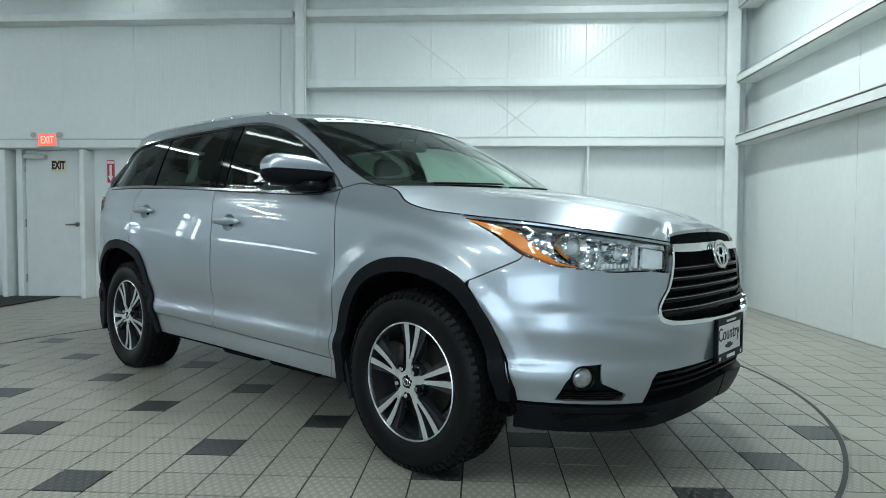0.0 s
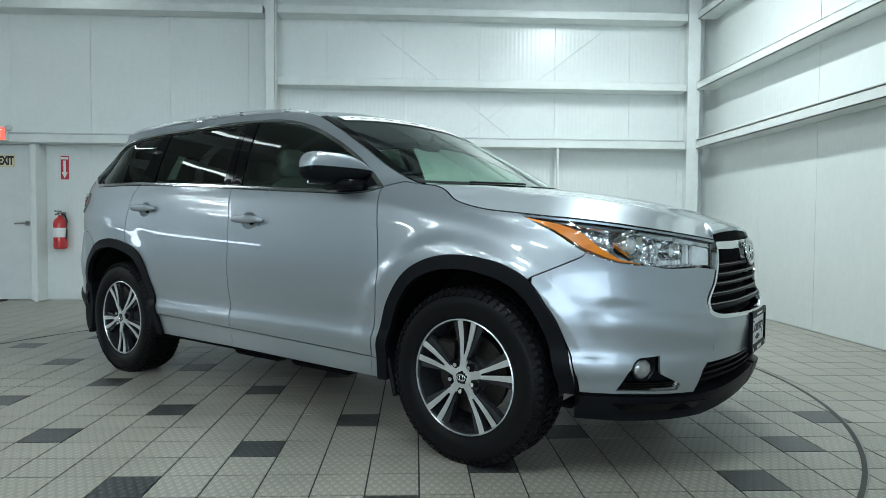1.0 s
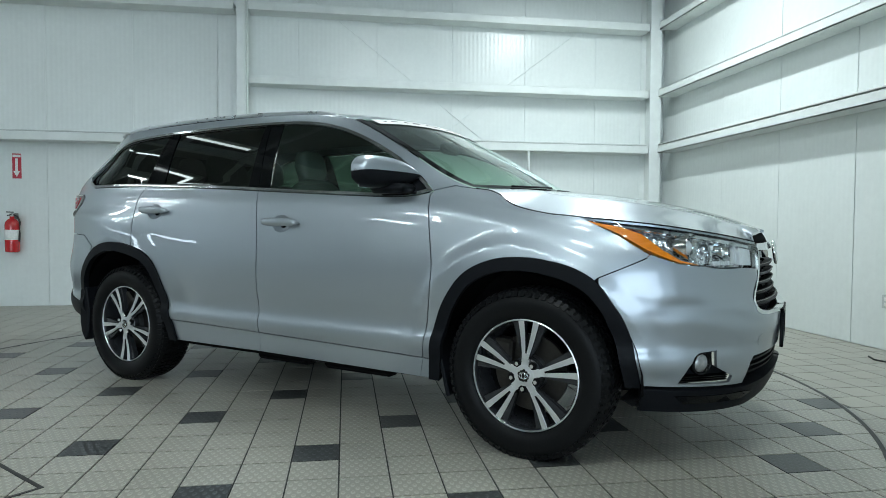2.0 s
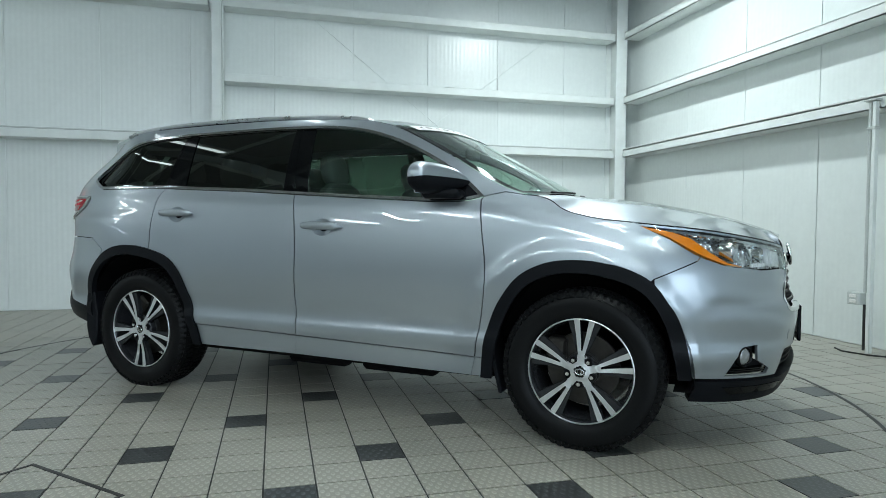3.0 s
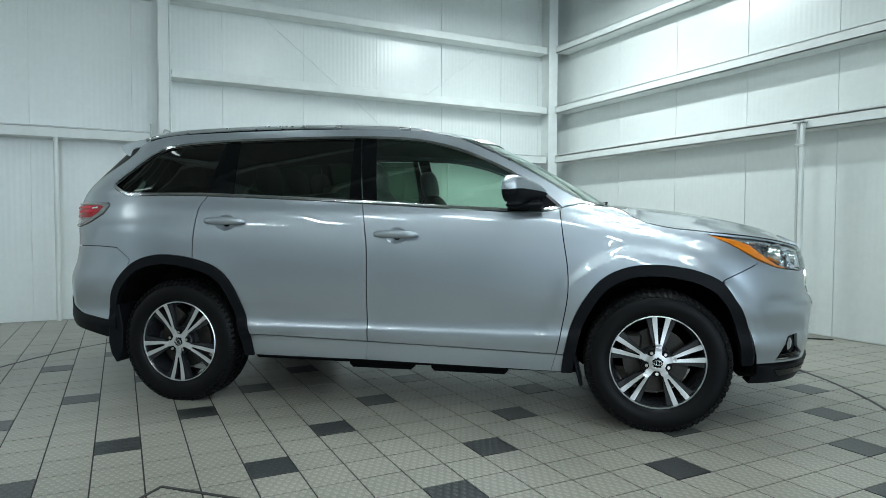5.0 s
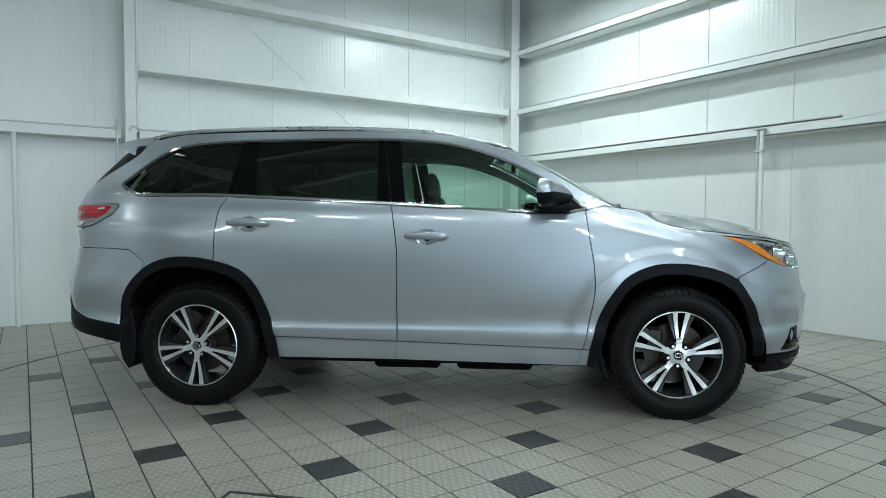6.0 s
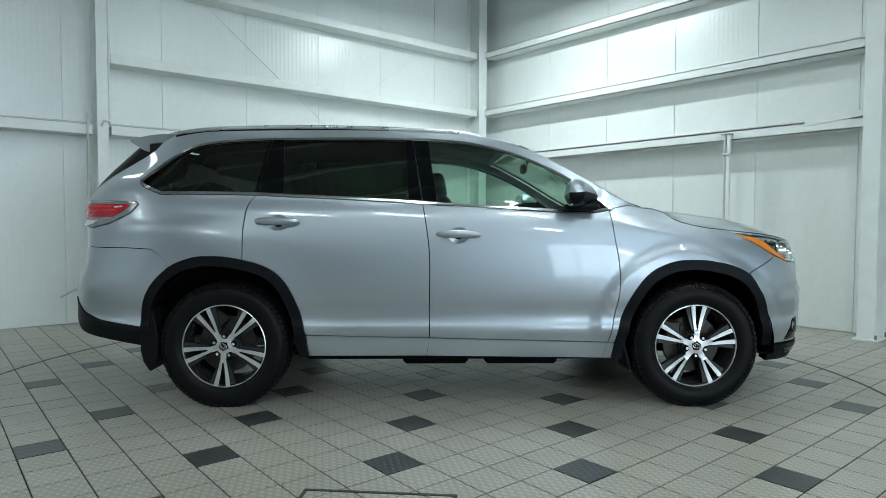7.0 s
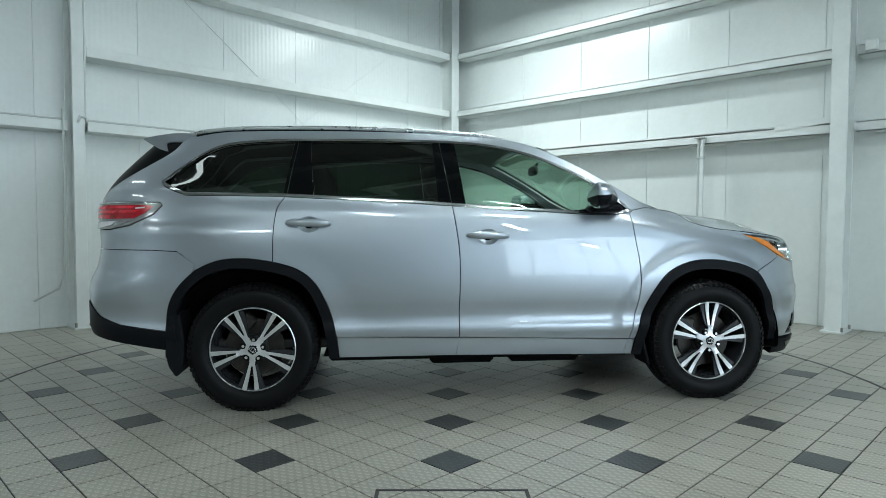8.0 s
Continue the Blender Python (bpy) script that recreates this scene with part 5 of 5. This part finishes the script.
# round badge as plain rings
for rx, rz, w, rot in ((.078, .054, .0075, 0), (.030, .049, .006, 0), (.060, .020, .006, 0)):
    pts = [(0, rx * math.cos(a), rz * math.sin(a) + (.012 if (rx, rz) == (.060, .020) else 0)) for a in [i * math.pi / 20 for i in range(40)]]
    bm = tube(pts, w, 8, closed=True)
    bm.transform(Matrix.Translation((nose(.89) + .014, 0, .893)) @ Matrix.Rotation(radians(-8), 4, "Y"))
    part("badge_ring", bm, "chrome", grille, "plain chrome oval ring badge", smooth=180)

# plate with its frame
plate = part("number_plate", boxes((2.3500, -.152, .47, 2.3540, .152, .62), bevel=.001), "sign_white", car, "white dealer plate in a black frame")
bm = boxes((2.3460, -.165, .605, 2.3620, .165, .635), (2.3460, -.165, .455, 2.3620, .165, .487), (2.3460, -.165, .455, 2.3620, -.148, .635), (2.3460, .148, .455, 2.3620, .165, .635), bevel=.003)
part("plate_frame", bm, "black_plastic", plate)
RX = Matrix(((0, 0, 1, 0), (1, 0, 0, 0), (0, 1, 0, 0), (0, 0, 0, 1)))
letters("plate_word", "Country", .078, Matrix.Translation((2.3545, 0, .562)) @ RX, "ink", plate, .0008)
part("plate_mark", boxes((2.3540, -.045, .507, 2.3555, .045, .518), (2.3540, -.02, .502, 2.3555, .02, .525)), "ink", plate)
for y0, y1, z0, z1 in ((-.05, .05, .464, .478), (-.06, .06, .615, .624)):
    part("plate_line", boxes((2.3620, y0, z0, 2.3630, y1, z1)), "sign_white", plate)
for y0 in (-.14, .125):
    part("plate_dot", boxes((2.3620, y0, .464, 2.3630, y0 + .015, .478)), "sign_white", plate)


# ---- wheels ----
def wheel():
    """A wheel about the y axis, its outer face at -y."""
    R, RR, W = .368, .2365, .245
    w = thing("wheel", "", "")
    for key in ("label", "category"):
        if key in w:
            del w[key]
    y0 = -W / 2
    prof = [(RR - .004, y0 + .035), (RR + .004, y0 + .018), (RR + .020, y0 + .006), (RR + .050, y0 - .002), (RR + .085, y0 + .0), (R - .030, y0 + .010), (R - .014, y0 + .020),
            (R - .006, y0 + .034), (R - .006, -y0 - .034), (R - .014, -y0 - .02), (R - .04, -y0 - .006), (RR + .04, -y0), (RR, -y0 - .03)]
    ty = part("tyre", lathe(prof, 96), "rubber", w, "black tyre with blocky tread", smooth=40)
    # tread blocks
    bm = bmesh.new()
    n = 68
    for i in range(n):
        for row, (a, b, sh) in enumerate(((-.108, -.072, 0), (-.066, -.026, .5), (-.018, .018, 0), (.026, .066, .5), (.072, .108, 0))):
            th = 2 * math.pi * (i + sh * .6) / n
            dth = 2 * math.pi / n * .36
            vs = []
            for rr, shrink in ((R - .012, 1.0), (R, .9)):
                for yy, tt in ((a, -1), (b, -1), (b, 1), (a, 1)):
                    drop = .012 if abs(yy) > .1 else 0.0
                    q = th + dth * tt * shrink + yy * (.6 if row % 2 else -.5)
                    vs.append(bm.verts.new(((rr - drop) * math.cos(q), yy, (rr - drop) * math.sin(q))))
            for f in ((4, 5, 6, 7), (0, 1, 5, 4), (1, 2, 6, 5), (2, 3, 7, 6), (3, 0, 4, 7)):
                bm.faces.new([vs[k] for k in f])
        # shoulder lugs on the side wall
        th = 2 * math.pi * i / n
        vs = []
        for rr, yy in ((R - .034, y0 + .006), (R - .008, y0 + .028)):
            for tt in (-.3, .3):
                q = th + 2 * math.pi / n * tt
                vs.append((rr * math.cos(q), yy, rr * math.sin(q)))
        vv = [bm.verts.new(v) for v in vs] + [bm.verts.new((v[0] * 1.008, v[1] - .006, v[2] * 1.008)) for v in vs]
        for f in ((4, 5, 7, 6), (0, 1, 5, 4), (1, 3, 7, 5), (3, 2, 6, 7), (2, 0, 4, 6)):
            bm.faces.new([vv[k] for k in f])
    bmesh.ops.recalc_face_normals(bm, faces=bm.faces)
    part("tread", bm, "rubber", ty)
    # barrel and lip
    rim = part("rim", lathe([(RR - .012, y0 + .06), (RR - .010, y0 + .030), (RR - .004, y0 + .018), (RR + .004, y0 + .016), (RR + .006, y0 + .022), (RR + .001, y0 + .032), (RR - .02, y0 + .07), (RR - .03, .08), (RR - .03, .10)], 72), "dark_alloy", w, "two-tone alloy rim", smooth=50)
    part("rim_lip", lathe([(RR - .0045, y0 + .024), (RR - .004, y0 + .0145), (RR - .002, y0 + .0125), (RR + .0025, y0 + .015), (RR + .0025, y0 + .02)], 72), "machined", rim, "machined rim edge", smooth=50)
    fy = y0 + .020

    def spoke(angle, lo, hi, w0, w1, y_in, y_out, mat, name, depth, lean=0.0, start=0.0):
        bm = bmesh.new()
        rows = []
        for i in range(9):
            t = i / 8
            r = lo + (hi - lo) * t
            hw = w0 + (w1 - w0) * t
            yy = y_in + (y_out - y_in) * t + .006 * math.sin(math.pi * t)
            off = start + (lean - start) * t
            row = [(-hw * .9 + off, yy), (-hw + off, yy + .004), (-hw * 1.1 + off, yy + depth), (hw * 1.1 + off, yy + depth), (hw + off, yy + .004), (hw * .9 + off, yy)]
            rows.append([bm.verts.new((r * math.cos(angle) - q * math.sin(angle), y, r * math.sin(angle) + q * math.cos(angle))) for q, y in row])
        for a, b in zip(rows, rows[1:]):
            for k in range(6):
                bm.faces.new((a[k], a[(k + 1) % 6], b[(k + 1) % 6], b[k]))
        bm.faces.new(rows[0])
        bm.faces.new(rows[-1][::-1])
        bmesh.ops.recalc_face_normals(bm, faces=bm.faces)
        return part(name, bm, mat, rim, smooth=35)

    for i in range(5):
        a = math.pi / 2 + i * 2 * math.pi / 5
        for s in (-1, 1):
            # bright face, splayed in pairs from a stem
            k = .0008 * s
            spoke(a, .074, RR - .004, .0062, .0125, fy - .0085 + k, fy - .0015 + k, "machined", "spoke_face", .003, s * .0345, s * .0075)
            spoke(a, .070, RR - .004, .0082, .0145, fy - .0045 + k, fy + .0025 + k, "dark_alloy", "spoke", .034, s * .0345, s * .0075)
            # sloping dark flank beside the bright face
            spoke(a, .085, RR - .006, .005, .017, fy + .004 + k, fy + .010 + k, "dark_alloy", "spoke_flank", .030, s * .064, s * .019)
        spoke(a, .022, .095, .020, .0135, fy - .0115, fy - .0100, "machined", "spoke_stem", .004)
        spoke(a, .030, .095, .022, .0165, fy - .006, fy - .004, "dark_alloy", "spoke", .034)
    part("hub", lathe([(.03, fy - .006), (.060, fy - .003), (.075, fy + .010), (.078, fy + .04)], 40), "dark_alloy", rim, smooth=35)
    part("hub_face", lathe([(0, fy - .009), (.036, fy - .0095), (.044, fy - .0075), (.046, fy + .0)], 40), "machined", rim, smooth=35)
    cap = part("hub_cap", lathe([(0, fy - .013), (.020, fy - .0125), (.028, fy - .010), (.030, fy - .006)], 32), "black_gloss", rim, "dark hub cap with chrome ring", smooth=50)
    part("cap_ring", tube([(.019 * math.cos(q), fy - .013, .013 * math.sin(q)) for q in [k * math.pi / 14 for k in range(28)]], .0026, 6, True), "chrome", cap, smooth=180)
    part("cap_ring", tube([(.008 * math.cos(q), fy - .0135, .013 * math.sin(q)) for q in [k * math.pi / 14 for k in range(28)]], .0022, 6, True), "chrome", cap, smooth=180)
    for i in range(5):
        a = math.pi / 2 + math.pi / 5 + i * 2 * math.pi / 5
        bm = bmesh.new()
        cyl(bm, .0165, .0165, .02, 20, Matrix.Translation((.057 * math.cos(a), fy + .004, .057 * math.sin(a))) @ Matrix.Rotation(radians(90), 4, "X"))
        part("nut_well", bm, "dark_inner", rim, smooth=40)
        bm = bmesh.new()
        cyl(bm, .0105, .009, .02, 6, Matrix.Translation((.057 * math.cos(a), fy - .006, .057 * math.sin(a))) @ Matrix.Rotation(radians(90), 4, "X"))
        part("wheel_nut", bm, "chrome", rim)
    brake = part("brake_disc", lathe([(.04, -.03), (.165, -.03), (.165, -.005), (.04, -.005)], 48), "disc", w, "steel brake disc, darkened for the shade behind the spokes", smooth=40)
    part("brake_hat", lathe([(0, -.065), (.075, -.065), (.08, -.03)], 36), "trim_dark", brake, smooth=40)
    cal = bmesh.new()
    box(cal, -.17, -.07, .02, -.08, .02, .13, bevel=.012)
    part("calliper", cal, "disc", brake)
    return w


base_wheel = wheel()
HUB_Z, TRACK = .362, .815
spots = [(1.395, -1, 4), (-1.395, -1, 40), (1.395, 1, 20), (-1.395, 1, 65)]
FRONT_TRACK, FRONT_Z = .838, .366
first = True
for x, s, turn in spots:
    m = pose(x, s * (FRONT_TRACK if x > 0 else TRACK), FRONT_Z if x > 0 else HUB_Z) @ Matrix.Scale(1.025 if x > 0 else 1.0, 4) @ pose(0, 0, 0, 0, 0, 0 if s < 0 else 180) @ pose(0, 0, 0, 0, turn, 0)
    if first:
        wv, first = base_wheel, False
        wv.matrix_basis = m
    else:
        wv = copy_thing(base_wheel, m)
    wv.parent = car
    # wheel housing
    bm = bmesh.new()
    rows = []
    for i in range(25):
        a = math.radians(-35 + 250 * i / 24)
        rows.append([bm.verts.new((x + .49 * math.cos(a), s * yy, max(.31, .36 + .49 * math.sin(a)))) for yy in (.915, .60)])
    for a, b in zip(rows, rows[1:]):
        bm.faces.new((a[0], a[1], b[1], b[0]))
    bm.faces.new([r[1] for r in rows])
    part("wheel_housing", bm, "dark_inner", car, smooth=60)

# underbody
bm = boxes((-1.9, -.60, .30, 2.0, .60, .42), (-.98, -.62, .215, 1.0, .62, .31), (1.0, -.50, .24, 1.95, .50, .31), (-.92, -.885, .275, .9, .885, .36), bevel=.02)
part("underbody", bm, "dark_inner", car)
for a, b in ((-.35, .05), (.15, .6)):
    part("under_tray", boxes((a, -.80, .225, b, -.70, .28), bevel=.02), "dark_inner", car)


# ---- cabin ----
def cushion(name, sx, sy, sz, m, parent, mat="seat", puff=3.2, label=""):
    """A soft block with bulging faces."""
    bm = bmesh.new()
    bmesh.ops.create_cube(bm, size=2)
    bmesh.ops.subdivide_edges(bm, edges=bm.edges, cuts=6, use_grid_fill=True)
    for v in bm.verts:
        p = v.co
        k = (abs(p.x) ** puff + abs(p.y) ** puff + abs(p.z) ** puff) ** (1 / puff)
        v.co = Vector((p.x / k * sx, p.y / k * sy, p.z / k * sz))
    bm.transform(m)
    return part(name, bm, mat, parent, label, smooth=180)


def car_seat(x, y, wide, z=.50):
    s = cushion("seat_cushion", .27, wide, .10, pose(x, y, z + .05), car, label="grey leather seat")
    cushion("seat_back", .085, wide, .36, pose(x - .30, y, z + .45, 0, -17, 0), s)
    n = 1 if wide < .4 else 3
    for i in range(n):
        yy = y + (i - (n - 1) / 2) * .45
        cushion("headrest", .058, .115, .105, pose(x - .425, yy, z + .875, 0, -12, 0), s, puff=2.9)
        for d in (-.06, .06):
            part("headrest_post", tube([(x - .40, yy + d, z + .72), (x - .42, yy + d, z + .86)], .007, 8), "chrome", s)


car_seat(.12, -.37, .25)
car_seat(.31, .37, .25)
car_seat(-.60, 0, .62)
car_seat(-1.45, 0, .58, .56)
dash = cushion("dashboard", .26, .78, .14, pose(.93, 0, 1.02, 0, 8, 0), car, "trim_dark", 5, "dark grey dashboard")
cushion("instrument_hood", .12, .19, .06, pose(.84, .37, 1.14), dash, "trim_dark", 3)
wheel_m = pose(.60, .37, 1.03, 0, -65, 0)
sw = part("steering_wheel", tube([tuple(wheel_m @ Vector((.185 * math.cos(a), .185 * math.sin(a), 0))) for a in [i * math.pi / 20 for i in range(40)]], .016, 10, True), "trim_dark", car, "dark steering wheel", smooth=180)
cushion("wheel_boss", .09, .08, .035, wheel_m, sw, "trim_dark")
cushion("inner_mirror", .018, .115, .036, pose(.50, 0, 1.485), car, "trim_dark", 3, "interior mirror")
part("mirror_stalk", tube([(.505, 0, 1.50), (.535, 0, 1.545)], .010, 8), "trim_dark", car)
part("cabin_floor", boxes((-1.9, -.80, .34, .95, .80, .40), bevel=.01), "trim_dark", car)
for side in (-1, 1):
    bm = bmesh.new()
    box(bm, -.86, min(side * .83, side * .86), .42, .88, max(side * .83, side * .86), 1.14, bevel=.01)
    box(bm, -1.80, min(side * .80, side * .83), .96, -.87, max(side * .80, side * .83), 1.17, bevel=.01)
    part("door_lining", bm, "trim_dark", car)
rows = []
for x in np.linspace(.30, -1.95, 14):
    zt = float(interp(x, [-1.95, -1.2, -.4, .3], [1.585, 1.625, 1.63, 1.575]))
    rows.append([(x, a * .60, zt + .035 * (1 - abs(a) ** 2.5)) for a in np.linspace(-1, 1, 15)])
grid_mesh("roof_lining", np.array(rows), "headliner", car, flip=True)
part("parcel_board", boxes((-2.16, -.58, .5, -1.9, .58, 1.1), bevel=.03), "trim_dark", car)
# wipers
for y0, y1 in ((-.62, .02), (.05, .62)):
    pts = across(0, y0, y1, .02, .055, .012, 12)
    part("wiper", tube([tuple(pts[0][i] * (1 - i / 11) + pts[5][i] * (i / 11)) for i in range(12)], .0055, 6), "black_plastic", car, "black wiper arm", smooth=180)
grid_mesh("cowl", np.array([[(1.05 + .13 * (1 - abs(a) ** 2), a * .83, 1.172 + .025 * (1 - abs(a) ** 2)) for a in np.linspace(-1, 1, 21)],
                            [(1.14 + .13 * (1 - abs(a) ** 2), a * .80, 1.165 + .025 * (1 - abs(a) ** 2)) for a in np.linspace(-1, 1, 21)]]), "black_plastic", car, "black cowl under the screen")


# ---- turntable ring, hatch and floor tiles ----
TCX, TCY, TR = -0.769, 4.511, 3.007


def ring_strip(name, r0, r1, z0, z1, mat, label):
    bm = bmesh.new()
    n = 180
    rows = []
    for i in range(n):
        a = 2 * math.pi * i / n
        c, s = math.cos(a), math.sin(a)
        rows.append([bm.verts.new((TCX + r * c, TCY + r * s, z)) for r, z in ((r0, z0), (r0, z1), (r1, z1), (r1, z0))])
    for i in range(n):
        a, b = rows[i], rows[(i + 1) % n]
        for k in range(3):
            bm.faces.new((a[k], a[k + 1], b[k + 1], b[k]))
    bmesh.ops.recalc_face_normals(bm, faces=bm.faces)
    return tagged(part(name, bm, mat), label, "turntable edge", kind="structure")


ring_strip("turntable_gap", TR - 0.011, TR + 0.009, -0.003, 0.0016, "cable", "dark gap round the turntable floor")
ring_strip("turntable_rim", TR + 0.0095, TR + 0.015, -0.003, 0.0022, "steel", "thin metal edge round the turntable")

hatch = thing("floor_hatch", "square hatch outline let into the tiled floor", "hatch", pose(-2.115, 3.06, 0, 0, 0, -44.5), kind="structure")
hw, hd = 0.315, 0.62
part("hatch_edge", boxes((-hw, -0.009, -0.003, hw, 0.009, 0.003), bevel=0.0015), "cable", hatch)
part("hatch_edge", boxes((-hw, -hd, -0.003, -hw + 0.016, -0.0095, 0.003), bevel=0.0015), "cable", hatch)
part("hatch_edge", boxes((hw - 0.016, -hd, -0.003, hw, -0.0095, 0.003), bevel=0.0015), "cable", hatch)
part("hatch_edge", boxes((-hw, -hd - 0.018, -0.003, hw, -hd - 0.0005, 0.003), bevel=0.0015), "cable", hatch)

T = 0.20306
OX, OY = -1.9027 * 0.992, 3.3184 * 0.992      # middle of a dark tile
GAP_X, GAP_Y, CH = 0.0068, 0.0066, 0.0006


def tile_data(dx=0.0):
    """One tile with chamfered edge: 9 faces."""
    h, g = T / 2 - GAP_X / 2, T / 2 - GAP_Y / 2
    vs = [(sx * h, sy * g, -0.004) for sx, sy in ((-1, -1), (1, -1), (1, 1), (-1, 1))]
    vs += [(sx * h, sy * g, -CH) for sx, sy in ((-1, -1), (1, -1), (1, 1), (-1, 1))]
    vs += [(sx * (h - CH), sy * (g - CH), 0.0) for sx, sy in ((-1, -1), (1, -1), (1, 1), (-1, 1))]
    fs = [(8, 9, 10, 11)]
    for k in range(4):
        j = (k + 1) % 4
        fs += [(k, j, 4 + j, 4 + k), (4 + k, 4 + j, 8 + j, 8 + k)]
    return vs, fs


def is_dark(i, j):
    # dark tiles form a lattice spanned by (2, 2) and (3, -3)
    a, b = i + j, i - j
    return a % 4 == 0 and b % 6 == 0


tv, tf = tile_data()
base_me = {}
for nm, mat in (("tile", "tile_stud"), ("tile_d", "tile_dark_stud"), ("tile_p", "tile")):
    me = bpy.data.meshes.new(nm)
    me.from_pydata(tv, [], tf)
    me.materials.append(M[mat])
    base_me[nm] = me
floor_thing = bpy.data.objects["floor"]
rest = {k: ([], []) for k in base_me}
random.seed(5)
i0, i1 = int((XW - OX) / T) - 1, int((XE - OX) / T) + 1
j0, j1 = int((YS - OY) / T) - 1, int((YN - OY) / T) + 1
for i in range(i0, i1 + 1):
    for j in range(j0, j1 + 1):
        x, y = OX + i * T, OY + j * T
        if not (XW < x - T / 2 + 0.1 and x + T / 2 - 0.1 < XE and YS < y - T / 2 + 0.1 and y + T / 2 - 0.1 < YN):
            continue
        d = is_dark(i, j) and math.hypot(x - TCX, y - TCY) < TR - 0.08
        k = "tile_d" if d else "tile" if math.hypot(x - TCX, y - TCY) < TR + 0.1 else "tile_p"
        dz = random.uniform(-0.0005, 0.0005)
        if -3.05 < x < 0.45 and 1.85 < y < 4.75 - 0.35 * (x + 1.2):
            ob = new("tile", base_me[k])
            ob.location = (x, y, dz)
            ob.parent = floor_thing
        else:
            V, F = rest[k]
            n = len(V)
            V += [(x + v[0], y + v[1], v[2] + dz) for v in tv]
            F += [tuple(n + q for q in f) for f in tf]
for k, (V, F) in rest.items():
    if V:
        me = bpy.data.meshes.new("tiles")
        me.from_pydata(V, [], F)
        me.materials.append(base_me[k].materials[0])
        ob = new("tiles", me)
        ob.parent = floor_thing
        tagged(ob, "square floor tiles with thin dark joints", kind="stuff")
